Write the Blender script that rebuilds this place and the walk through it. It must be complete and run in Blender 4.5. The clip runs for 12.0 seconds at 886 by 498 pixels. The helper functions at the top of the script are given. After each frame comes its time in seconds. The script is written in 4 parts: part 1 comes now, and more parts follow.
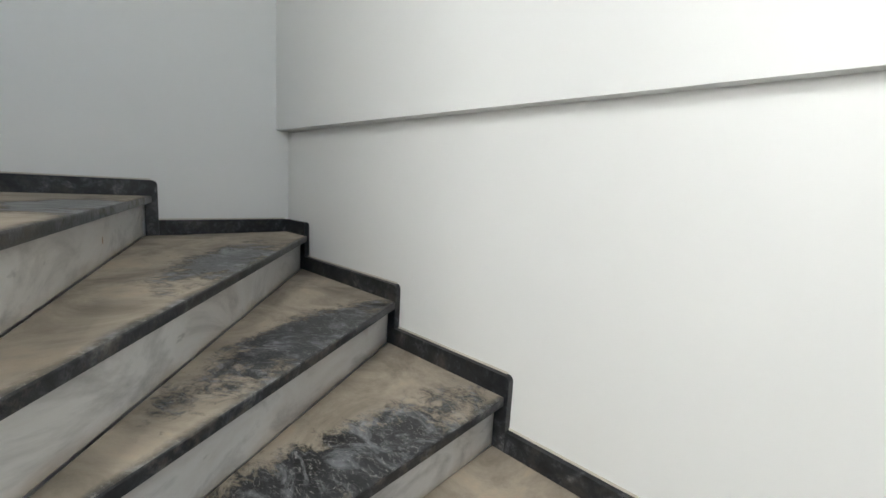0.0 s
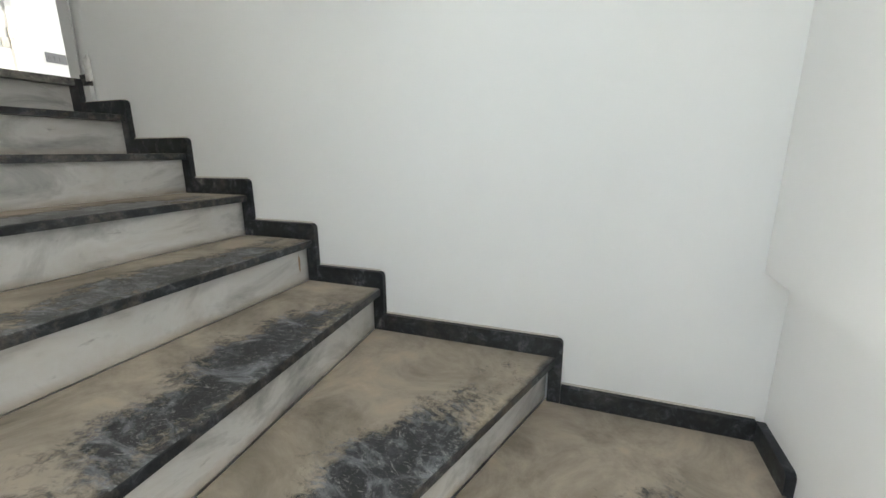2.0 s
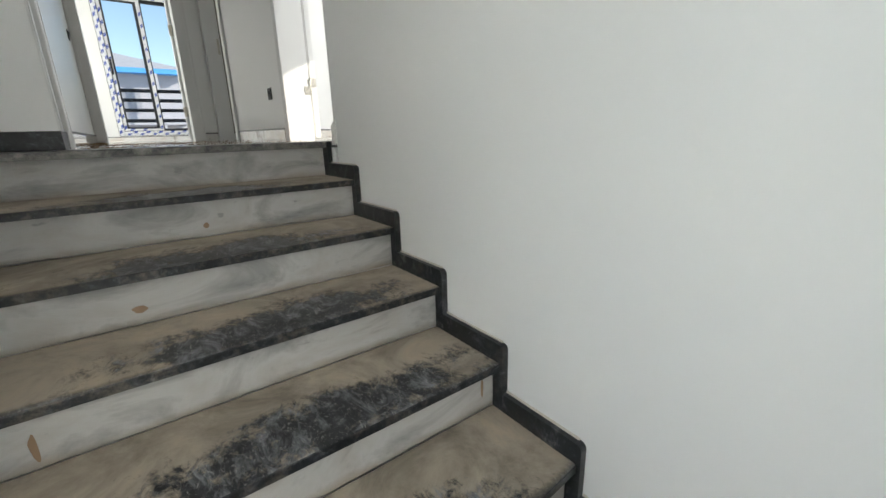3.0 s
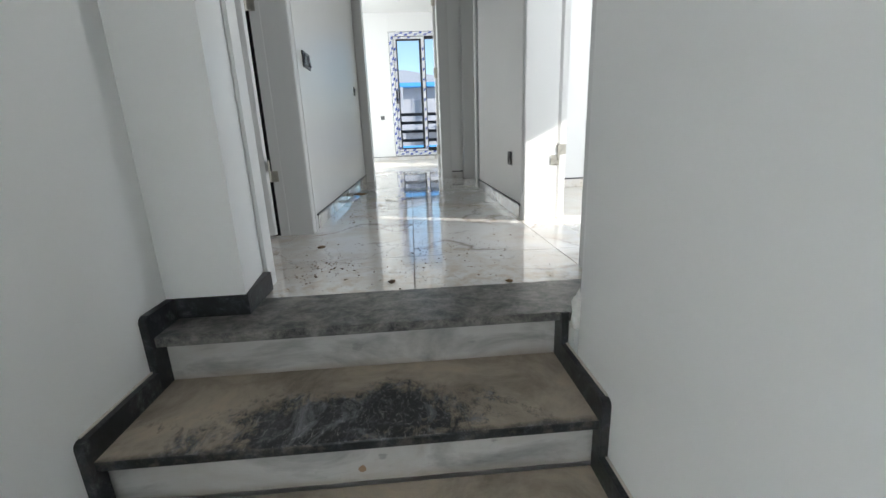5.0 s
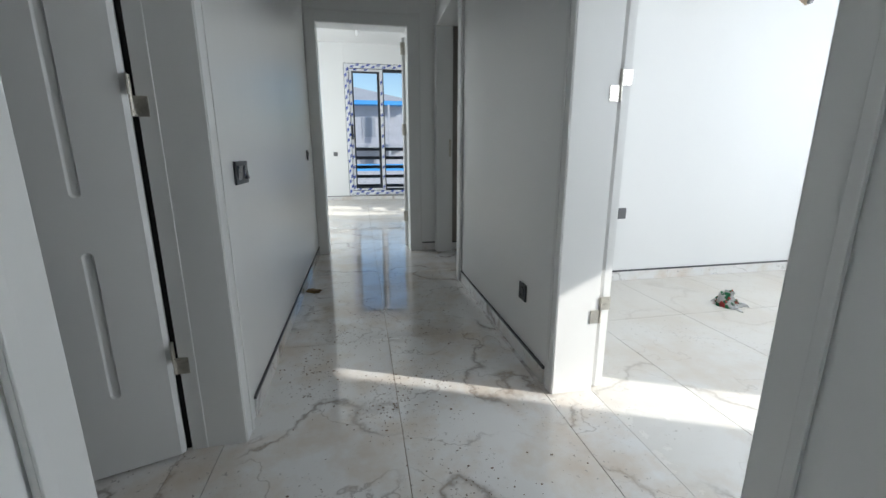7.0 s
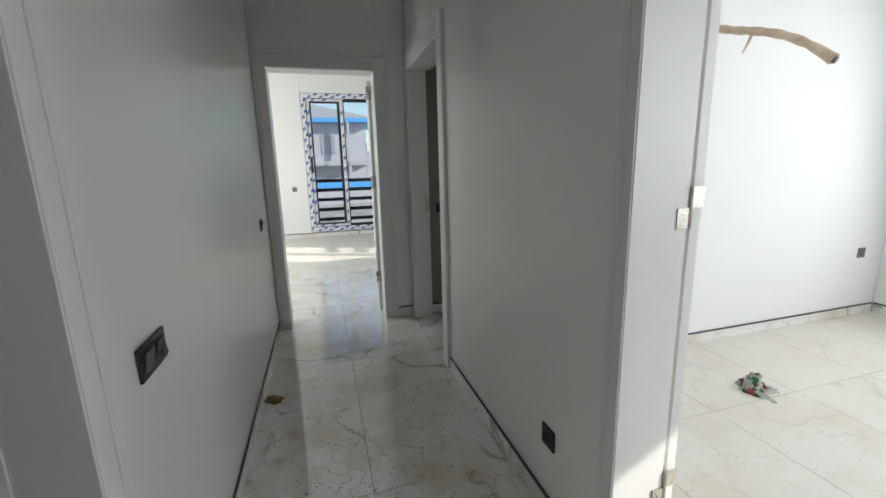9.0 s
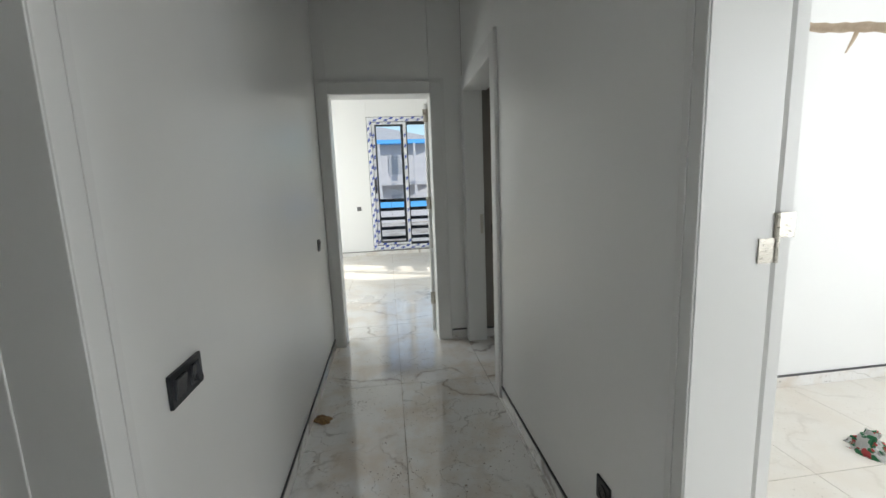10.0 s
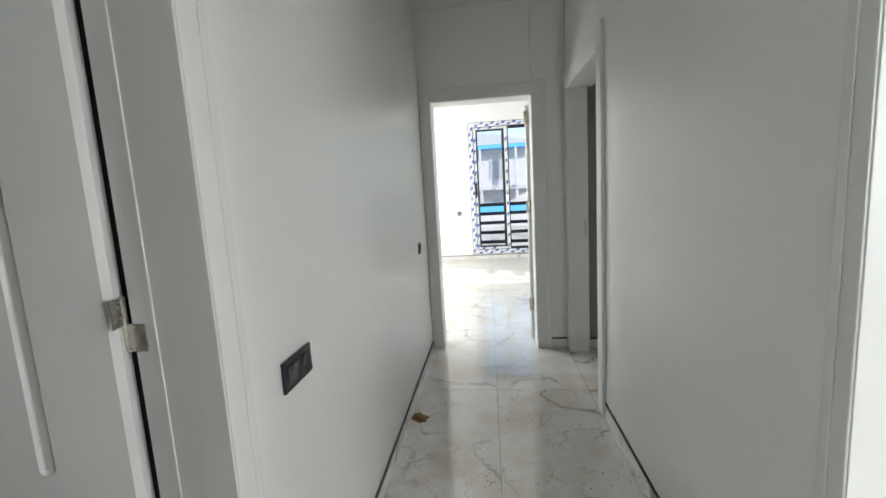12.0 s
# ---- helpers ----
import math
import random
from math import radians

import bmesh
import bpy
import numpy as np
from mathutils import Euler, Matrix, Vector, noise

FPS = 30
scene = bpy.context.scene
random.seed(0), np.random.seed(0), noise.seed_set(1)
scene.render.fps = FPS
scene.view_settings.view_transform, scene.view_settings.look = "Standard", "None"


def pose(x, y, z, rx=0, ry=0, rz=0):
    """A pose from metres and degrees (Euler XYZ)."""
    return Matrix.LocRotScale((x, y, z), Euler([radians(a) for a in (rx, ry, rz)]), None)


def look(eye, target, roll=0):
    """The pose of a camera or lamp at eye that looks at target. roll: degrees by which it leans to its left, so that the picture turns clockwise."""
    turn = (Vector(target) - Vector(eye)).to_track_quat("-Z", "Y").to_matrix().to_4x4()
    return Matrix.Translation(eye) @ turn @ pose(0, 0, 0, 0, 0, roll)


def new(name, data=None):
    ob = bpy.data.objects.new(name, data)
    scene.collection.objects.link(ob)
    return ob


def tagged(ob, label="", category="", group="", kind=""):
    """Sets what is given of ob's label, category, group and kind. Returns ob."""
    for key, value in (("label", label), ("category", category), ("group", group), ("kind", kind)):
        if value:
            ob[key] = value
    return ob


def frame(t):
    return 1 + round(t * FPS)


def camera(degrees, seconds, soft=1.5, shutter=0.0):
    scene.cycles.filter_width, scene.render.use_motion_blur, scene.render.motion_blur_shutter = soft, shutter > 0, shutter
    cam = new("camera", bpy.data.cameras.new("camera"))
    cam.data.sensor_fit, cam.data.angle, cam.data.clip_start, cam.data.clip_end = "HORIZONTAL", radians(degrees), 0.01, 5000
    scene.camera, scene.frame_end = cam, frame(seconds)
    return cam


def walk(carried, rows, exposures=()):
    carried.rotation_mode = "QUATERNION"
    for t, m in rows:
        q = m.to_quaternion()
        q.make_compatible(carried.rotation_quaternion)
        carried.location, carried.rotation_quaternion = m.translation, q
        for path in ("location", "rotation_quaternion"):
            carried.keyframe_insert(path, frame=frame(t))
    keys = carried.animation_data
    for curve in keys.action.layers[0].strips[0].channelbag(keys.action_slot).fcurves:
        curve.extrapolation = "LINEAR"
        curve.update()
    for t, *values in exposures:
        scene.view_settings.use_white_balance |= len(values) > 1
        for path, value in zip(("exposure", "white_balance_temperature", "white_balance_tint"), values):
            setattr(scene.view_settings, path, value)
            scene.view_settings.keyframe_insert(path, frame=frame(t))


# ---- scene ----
cam = camera(94.4, 12.0)
PATH = [
    (0, (-1.406, -1.128, -0.798), (-0.027, -2.548, -1.078), 3.2),
    (0.5, (-1.255, -1.309, -0.664), (0.472, -2.241, -1.05), 1.5),
    (1, (-1.144, -1.521, -0.533), (0.778, -1.898, -0.941), 0.7),
    (1.5, (-0.961, -1.49, -0.425), (0.962, -1.226, -0.905), 1.6),
    (2, (-0.728, -1.531, -0.29), (1.095, -0.851, -0.752), -0.3),
    (2.5, (-0.493, -1.482, -0.147), (0.963, -0.257, -0.761), -3.3),
    (3, (-0.305, -1.339, 0.033), (0.84, 0.205, -0.519), -1.5),
    (3.2, (-0.241, -1.317, 0.064), (0.758, 0.328, -0.481), -0.8),
    (4.8, (0.0, -0.664, 0.397), (0.204, 1.259, -0.111), -1.5),
    (5, (0.02, -0.552, 0.476), (0.146, 1.374, -0.05), -2.2),
    (5.5, (-0.072, -0.306, 0.597), (0.037, 1.613, 0.042), -2.4),
    (6, (-0.038, -0.132, 0.761), (0.185, 1.788, 0.249), -1.2),
    (6.5, (-0.002, 0.094, 0.87), (0.292, 2.008, 0.37), -0.5),
    (7, (-0.1, 0.303, 0.978), (0.277, 2.213, 0.52), -0.0),
    (7.5, (-0.059, 0.469, 1.07), (0.39, 2.368, 0.631), -0.3),
    (7.7, (-0.016, 0.562, 1.124), (0.463, 2.453, 0.682), -0.6),
    (9.3, (-0.115, 0.877, 1.344), (0.432, 2.762, 0.961), -1.5),
    (9.5, (-0.097, 0.892, 1.344), (0.386, 2.798, 0.976), -1.7),
    (10, (-0.014, 0.919, 1.351), (0.238, 2.879, 1.044), -2.2),
    (10.5, (-0.002, 0.912, 1.355), (0.019, 2.895, 1.093), -2.2),
    (11, (0.006, 0.908, 1.361), (-0.165, 2.888, 1.134), -2.7),
    (11.5, (0.004, 0.922, 1.357), (-0.271, 2.89, 1.131), -3.0),
    (12, (0.0, 0.938, 1.344), (-0.229, 2.907, 1.082), -3.3),
]

EXPO = [(0.0, 0.07, 6550, 11), (1.0, 0.4, 6550, 11), (1.5, 0.7, 6600, 11), (2.0, 0.83, 6650, 10), (3.2, 0.68, 6600, 10), (4.8, 0.72, 6250, 10), (6.0, 0.58, 6050, 9), (7.0, 0.25, 6050, 9),
        (7.6, 0.18, 6350, 8), (9.5, 0.25, 6450, 9), (10.5, 0.7, 6500, 9), (12.0, 0.98, 6500, 9)]
walk(cam, [(t, look(e, g, r)) for t, e, g, r in PATH], EXPO)

# ---- sky, sun and area lamps in unseen openings ----
SUN_FROM = Vector((0.91, -0.41, 0.0)).normalized()
SUN_ELEV = 24.0
world = bpy.data.worlds.new("world")
scene.world = world
world.use_nodes = True
wn = world.node_tree
sky = wn.nodes.new("ShaderNodeTexSky")
sky.sky_type, sky.sun_disc = "NISHITA", False
sky.dust_density, sky.ozone_density = 0.3, 1.5
sky.sun_elevation, sky.sun_rotation = radians(SUN_ELEV), math.atan2(SUN_FROM.x, SUN_FROM.y)
wn.links.new(sky.outputs[0], wn.nodes["Background"].inputs[0])
wn.nodes["Background"].inputs[1].default_value = 0.15

sun = new("sun", bpy.data.lights.new("sun", "SUN"))
sun.data.energy, sun.data.angle, sun.data.color = 4.6, radians(0.5), (1.0, 0.93, 0.82)
sd = SUN_FROM * math.cos(radians(SUN_ELEV)) + Vector((0, 0, math.sin(radians(SUN_ELEV))))
sun.matrix_world = look((0, 0, 20) , Vector((0, 0, 20)) - sd)


def opening_light(name, eye, target, w, h, watts, colour=(0.98, 1.0, 0.975)):
    lamp = new(name, bpy.data.lights.new(name, "AREA"))
    lamp.data.shape, lamp.data.size, lamp.data.size_y = "RECTANGLE", w, h
    lamp.data.energy, lamp.data.color = watts, colour
    lamp.matrix_world = look(eye, target)
    return lamp


# Two fill lamps in made-up openings, placed to brighten the stairwell.
opening_light("stair_fill_west", (-3.18, -0.75, 0.9), (0.0, -0.85, 0.7), 1.9, 1.9, 2.5)
opening_light("stair_fill_north", (-1.52, 0.38, 0.5), (-1.35, -2.0, -0.2), 1.1, 1.9, 78)
# Bedroom openings are unseen; lamps are aimed to brighten room and corridor.
opening_light("bedroom_window_light", (4.42, 1.75, 1.6), (0.0, 0.9, 0.8), 1.2, 1.36, 31, (0.955, 0.985, 1.0))
opening_light("bedroom_second_light", (2.9, -0.62, 1.6), (0.0, 2.1, 1.1), 1.76, 1.36, 25, (0.955, 0.985, 1.0))
opening_light("bedroom_slit_fill", (4.43, 0.033, 1.755), (-0.53, 1.75, 0.9), 0.36, 1.18, 2, (0.955, 0.985, 1.0))
# Fill lamp added to brighten the far room from its unseen west side.
opening_light("far_room_fill_west", (-2.62, 7.0, 1.55), (0.0, 6.8, 1.3), 2.1, 1.8, 62)

# ---- materials ----
def material(name, colour=(0.8, 0.8, 0.8), rough=0.5, metal=0.0):
    m = bpy.data.materials.new(name)
    m.use_nodes = True
    b = m.node_tree.nodes["Principled BSDF"]
    b.inputs["Base Color"].default_value = (*colour, 1)
    b.inputs["Roughness"].default_value, b.inputs["Metallic"].default_value = rough, metal
    return m, m.node_tree, b


def node(nt, kind, **values):
    n = nt.nodes.new("ShaderNode" + kind)
    for key, value in values.items():
        n.inputs[key.replace("_", " ")].default_value = value
    return n


def coords(nt, which="Object", scale=(1, 1, 1), shift=None):
    tc = nt.nodes.new("ShaderNodeTexCoord")
    mp = nt.nodes.new("ShaderNodeMapping")
    mp.inputs["Scale"].default_value = scale
    nt.links.new(tc.outputs[which], mp.inputs[0])
    if shift is not None:
        nt.links.new(shift, mp.inputs["Location"])
    return mp.outputs[0]


def noise_of(nt, vec, scale, detail=4.0, rough=0.55, distort=0.0):
    n = node(nt, "TexNoise", Scale=scale, Detail=detail, Roughness=rough, Distortion=distort)
    nt.links.new(vec, n.inputs["Vector"])
    return n.outputs["Fac"]


def ramp(nt, fac, stops):
    r = nt.nodes.new("ShaderNodeValToRGB")
    nt.links.new(fac, r.inputs[0])
    e = r.color_ramp.elements
    while len(e) < len(stops):
        e.new(0.5)
    for el, (p, c) in zip(e, stops):
        el.position = p
        el.color = (c, c, c, 1) if isinstance(c, (int, float)) else (*c, 1)
    return r.outputs[0]


def math_of(nt, op, a, b):
    n = nt.nodes.new("ShaderNodeMath")
    n.operation = op
    for i, v in enumerate((a, b)):
        if isinstance(v, (int, float)):
            n.inputs[i].default_value = v
        else:
            nt.links.new(v, n.inputs[i])
    return n.outputs[0]


def mixed(nt, fac, a, b):
    n = nt.nodes.new("ShaderNodeMix")
    n.data_type = "RGBA"
    for i, v in ((0, fac), (6, a), (7, b)):
        if isinstance(v, (int, float)):
            n.inputs[i].default_value = v
        elif isinstance(v, tuple):
            n.inputs[i].default_value = (*v, 1)
        else:
            nt.links.new(v, n.inputs[i])
    return n.outputs[2]


def bump(nt, b, height, strength=0.2, distance=0.002):
    n = node(nt, "Bump", Strength=strength, Distance=distance)
    nt.links.new(height, n.inputs["Height"])
    nt.links.new(n.outputs[0], b.inputs["Normal"])


def object_shift(nt, amount=37.0):
    info = nt.nodes.new("ShaderNodeObjectInfo")
    v = nt.nodes.new("ShaderNodeCombineXYZ")
    a = math_of(nt, "MULTIPLY", info.outputs["Random"], amount)
    for i, k in enumerate((1.0, 1.7, 2.3)):
        nt.links.new(math_of(nt, "MULTIPLY", a, k), v.inputs[i])
    return v.outputs[0], info.outputs["Random"]


def paint_material(name, colour, rough, tint, relief):
    m, nt, b = material(name, colour, rough)
    v = coords(nt)
    big = noise_of(nt, v, 1.3, 3)
    fine = noise_of(nt, v, 90, 2)
    nt.links.new(mixed(nt, ramp(nt, big, [(0.35, 0), (0.7, 1)]), colour, tint), b.inputs["Base Color"])
    nt.links.new(ramp(nt, noise_of(nt, v, 2.5, 3), [(0.2, rough - 0.04), (0.8, rough + 0.05)]), b.inputs["Roughness"])
    wave = noise_of(nt, coords(nt, scale=(1.0, 1.0, 0.35)), 3.2, 2)
    bump(nt, b, math_of(nt, "ADD", math_of(nt, "MULTIPLY", wave, 2.0), math_of(nt, "MULTIPLY", fine, 0.12)), relief, 0.004)
    return m


M_WALL = paint_material("white_wall_paint", (0.875, 0.875, 0.86), 0.335, (0.86, 0.862, 0.85), 0.3)
M_WALLGLOSS = paint_material("white_satin_wall_paint", (0.875, 0.875, 0.86), 0.335, (0.86, 0.862, 0.85), 0.8)
satin = M_WALLGLOSS.node_tree.nodes["Principled BSDF"]
satin.inputs["Coat Weight"].default_value, satin.inputs["Coat Roughness"].default_value = 0.3, 0.24
M_CEIL = paint_material("white_ceiling_paint", (0.87, 0.87, 0.86), 0.7, (0.84, 0.84, 0.83), 0.2)
M_MATT = paint_material("matt_white_wall_paint", (0.875, 0.875, 0.86), 0.72, (0.86, 0.862, 0.85), 0.2)
M_DOOR = paint_material("white_door_lacquer", (0.81, 0.81, 0.795), 0.335, (0.80, 0.80, 0.785), 0.03)
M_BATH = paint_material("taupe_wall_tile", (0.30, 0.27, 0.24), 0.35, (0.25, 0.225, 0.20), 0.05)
M_BLACK = material("black_socket_plastic", (0.018, 0.02, 0.024), 0.35)[0]
M_ROCKER = material("dark_rocker_plastic", (0.05, 0.053, 0.06), 0.22)[0]
M_GREYP = material("grey_socket_plastic", (0.16, 0.16, 0.165), 0.4)[0]
M_RUST = material("rust_stain", (0.36, 0.24, 0.15), 0.5)[0]
M_RECESS = material("dark_gap", (0.01, 0.01, 0.01), 0.8)[0]
M_TRIM = material("dark_trim_strip", (0.06, 0.06, 0.065), 0.4)[0]
M_ALU = material("anthracite_aluminium", (0.03, 0.034, 0.04), 0.4, 0.2)[0]
M_TAPEBLUE = material("blue_print_on_film", (0.025, 0.075, 0.42), 0.45)[0]
M_GLASSDARK = material("far_window_pane", (0.36, 0.37, 0.41), 0.3)[0]


def steel_material():
    m, nt, b = material("brushed_nickel", (0.55, 0.52, 0.46), 0.32, 1.0)
    n = noise_of(nt, coords(nt, scale=(1, 1, 12)), 60, 3)
    nt.links.new(ramp(nt, n, [(0.3, 0.22), (0.7, 0.42)]), b.inputs["Roughness"])
    return m


M_STEEL = steel_material()


def film_material():
    m, nt, b = material("white_protective_film", (0.82, 0.83, 0.85), 0.35)
    n = noise_of(nt, coords(nt), 25, 3)
    nt.links.new(mixed(nt, ramp(nt, n, [(0.5, 0), (0.75, 1)]), (0.82, 0.83, 0.85), (0.62, 0.64, 0.68)), b.inputs["Base Color"])
    bump(nt, b, n, 0.3, 0.003)
    return m


M_FILM = film_material()


def glass_material():
    m = bpy.data.materials.new("window_glass")
    m.use_nodes = True
    nt = m.node_tree
    b = nt.nodes["Principled BSDF"]
    b.inputs["Base Color"].default_value = (0.93, 0.96, 0.97, 1)
    b.inputs["Roughness"].default_value, b.inputs["IOR"].default_value = 0.0, 1.03
    b.inputs["Transmission Weight"].default_value = 1.0
    return m


M_GLASS = glass_material()


def tile_material(name="polished_marble_tile", dust_from=None):
    """Polished white marble-look tile: grey veins, hairlines, tan dust and grit; dust_from: the y from which a dry cream film covers it."""
    m, nt, b = material(name, (0.72, 0.70, 0.67), 0.07)
    shift, rnd = object_shift(nt)
    v = coords(nt, shift=shift)
    vec = nt.nodes.new("ShaderNodeMixRGB")
    vec.blend_type, vec.inputs[0].default_value = "ADD", 0.38
    nt.links.new(v, vec.inputs[1])
    wn3 = node(nt, "TexNoise", Scale=1.7, Detail=5.0, Roughness=0.6)
    nt.links.new(v, wn3.inputs["Vector"])
    nt.links.new(wn3.outputs["Color"], vec.inputs[2])
    jag = node(nt, "TexNoise", Scale=9.0, Detail=4.0, Roughness=0.6)
    nt.links.new(v, jag.inputs["Vector"])
    vec2 = nt.nodes.new("ShaderNodeMixRGB")
    vec2.blend_type, vec2.inputs[0].default_value = "ADD", 0.11
    nt.links.new(vec.outputs[0], vec2.inputs[1])
    nt.links.new(jag.outputs["Color"], vec2.inputs[2])
    veins = []
    for s, lo, k in ((1.05, 0.016, 1.0), (2.4, 0.007, 0.7)):
        n = noise_of(nt, vec2.outputs[0], s, 2, 0.45)
        d = math_of(nt, "ABSOLUTE", math_of(nt, "SUBTRACT", n, 0.5), 0)
        veins.append(math_of(nt, "MULTIPLY", ramp(nt, d, [(0.0, 1), (lo * 0.22, 0.7), (lo * 0.4, 0.3), (lo, 0)]), k))
    gate = ramp(nt, noise_of(nt, v, 2.1, 2), [(0.40, 0.0), (0.52, 1)])
    vein = math_of(nt, "MULTIPLY", math_of(nt, "MAXIMUM", veins[0], veins[1]), gate)
    cloud = ramp(nt, noise_of(nt, vec.outputs[0], 1.4, 4), [(0.35, (0.86, 0.85, 0.83)), (0.65, (0.80, 0.79, 0.775))])
    col = mixed(nt, math_of(nt, "MULTIPLY", vein, 0.8), cloud, (0.25, 0.215, 0.19))
    geo = nt.nodes.new("ShaderNodeNewGeometry")
    dust = noise_of(nt, geo.outputs["Position"], 2.4, 6, 0.65)
    dustm = ramp(nt, dust, [(0.45, 0), (0.58, 0.5), (0.72, 0.9)])
    sep = nt.nodes.new("ShaderNodeSeparateXYZ")
    nt.links.new(geo.outputs["Position"], sep.inputs[0])
    tread_in = math_of(nt, "ADD", sep.outputs[1], math_of(nt, "MULTIPLY", noise_of(nt, geo.outputs["Position"], 7, 6, 0.7), 0.6))
    carried = ramp(nt, math_of(nt, "MULTIPLY", tread_in, 0.5), [(0.0, 0.0), (0.34, 0.0), (0.36, 0.9), (0.6, 0.75), (0.76, 0.0)])
    inside = ramp(nt, sep.outputs[0], [(0.62, 1), (0.64, 0)])
    dustm = math_of(nt, "MAXIMUM", dustm, math_of(nt, "MULTIPLY", math_of(nt, "MULTIPLY", carried, inside), ramp(nt, noise_of(nt, geo.outputs["Position"], 16, 6, 0.7), [(0.42, 0), (0.62, 1)])))
    col = mixed(nt, math_of(nt, "MULTIPLY", dustm, 0.7), col, (0.58, 0.43, 0.27))
    grit = noise_of(nt, geo.outputs["Position"], 55, 3, 0.6)
    gate2 = ramp(nt, noise_of(nt, geo.outputs["Position"], 2.0, 3), [(0.45, 0), (0.6, 1)])
    gritm = math_of(nt, "MULTIPLY", ramp(nt, grit, [(0.63, 0), (0.68, 1)]), gate2)
    col = mixed(nt, math_of(nt, "MULTIPLY", gritm, 0.8), col, (0.14, 0.105, 0.075))
    b.inputs["Coat Weight"].default_value, b.inputs["Coat Roughness"].default_value = 0.7, 0.02
    cover = None
    if dust_from is not None:
        drift = math_of(nt, "MULTIPLY", math_of(nt, "SUBTRACT", sep.outputs[1], dust_from), 0.4)
        drift = math_of(nt, "ADD", drift, math_of(nt, "MULTIPLY", math_of(nt, "SUBTRACT", noise_of(nt, geo.outputs["Position"], 1.8, 6, 0.65), 0.5), 0.9))
        cover = ramp(nt, drift, [(0.0, 0.15), (0.6, 0.93)])
        col = mixed(nt, math_of(nt, "MULTIPLY", cover, 0.85), col, (0.70, 0.66, 0.59))
        nt.links.new(math_of(nt, "MULTIPLY", math_of(nt, "SUBTRACT", 1.0, cover), 0.7), b.inputs["Coat Weight"])
    nt.links.new(col, b.inputs["Base Color"])
    smear = noise_of(nt, geo.outputs["Position"], 6, 5, 0.6)
    r = math_of(nt, "ADD", ramp(nt, smear, [(0.35, 0.02), (0.7, 0.07)]), math_of(nt, "MULTIPLY", dustm, 0.12))
    r = math_of(nt, "ADD", r, math_of(nt, "MULTIPLY", gritm, 0.4))
    if dust_from is not None:
        r = math_of(nt, "ADD", r, math_of(nt, "MULTIPLY", cover, 0.5))
    nt.links.new(r, b.inputs["Roughness"])
    bump(nt, b, gritm, 0.25, 0.001)
    return m


M_TILE = tile_material()
M_TILEDUST = tile_material("dust_covered_marble_tile", 5.3)
M_TILECREAM = tile_material("cream_dusted_marble_tile", 0.9)


def grout_material():
    m, nt, b = material("tile_grout", (0.40, 0.33, 0.26), 0.9)
    return m


M_GROUT = grout_material()


def riser_material():
    m, nt, b = material("white_marble_riser", (0.6, 0.6, 0.58), 0.28)
    shift, rnd = object_shift(nt, 19.0)
    v = coords(nt, scale=(1, 1, 2.2), shift=shift)
    n = noise_of(nt, v, 3.0, 6, 0.62, 0.7)
    col = ramp(nt, n, [(0.30, (0.26, 0.26, 0.255)), (0.40, (0.42, 0.415, 0.40)), (0.50, (0.60, 0.59, 0.57)), (0.60, (0.55, 0.53, 0.50)), (0.68, (0.40, 0.385, 0.365)), (0.76, (0.28, 0.27, 0.255))])
    st = noise_of(nt, coords(nt, scale=(1, 1, 0.8), shift=shift), 2.3, 4, 0.6)
    rust = ramp(nt, st, [(0.73, 0), (0.80, 0.7)])
    col = mixed(nt, rust, col, (0.36, 0.17, 0.075))
    sp = ramp(nt, noise_of(nt, v, 14, 3), [(0.68, 0), (0.74, 0.6)])
    col = mixed(nt, sp, col, (0.25, 0.245, 0.24))
    nt.links.new(col, b.inputs["Base Color"])
    low = nt.nodes.new("ShaderNodeSeparateXYZ")
    nt.links.new(coords(nt), low.inputs[0])
    grime = math_of(nt, "ADD", low.outputs[2], math_of(nt, "MULTIPLY", noise_of(nt, v, 7, 5), 0.05))
    col = mixed(nt, ramp(nt, math_of(nt, "ADD", grime, 0.15), [(0.018, 0.75), (0.05, 0.0)]), col, (0.36, 0.28, 0.20))
    nt.links.new(col, b.inputs["Base Color"])
    nt.links.new(ramp(nt, n, [(0.3, 0.38), (0.7, 0.29)]), b.inputs["Roughness"])
    return m


M_RISER = riser_material()


def dark_stone(nt, shift):
    v = coords(nt, scale=(1, 1, 1), shift=shift)
    n = noise_of(nt, v, 9, 8, 0.7, 1.6)
    f = noise_of(nt, v, 42, 6, 0.7, 0.8)
    c = ramp(nt, math_of(nt, "ADD", math_of(nt, "MULTIPLY", n, 0.6), math_of(nt, "MULTIPLY", f, 0.4)),
             [(0.42, (0.008, 0.009, 0.011)), (0.52, (0.02, 0.022, 0.026)), (0.58, (0.06, 0.064, 0.07)), (0.66, (0.20, 0.20, 0.20))])
    return c, f


def skirting_material():
    m, nt, b = material("dark_marble_skirting", (0.03, 0.032, 0.035), 0.3)
    shift, rnd = object_shift(nt, 11.0)
    c, f = dark_stone(nt, shift)
    v = coords(nt, shift=shift)
    d = ramp(nt, noise_of(nt, v, 11, 5, 0.65), [(0.52, 0), (0.72, 0.2)])
    nt.links.new(mixed(nt, d, c, (0.30, 0.26, 0.21)), b.inputs["Base Color"])
    nt.links.new(ramp(nt, f, [(0.3, 0.29), (0.7, 0.5)]), b.inputs["Roughness"])
    bump(nt, b, f, 0.2, 0.001)
    return m


M_SKIRT = skirting_material()


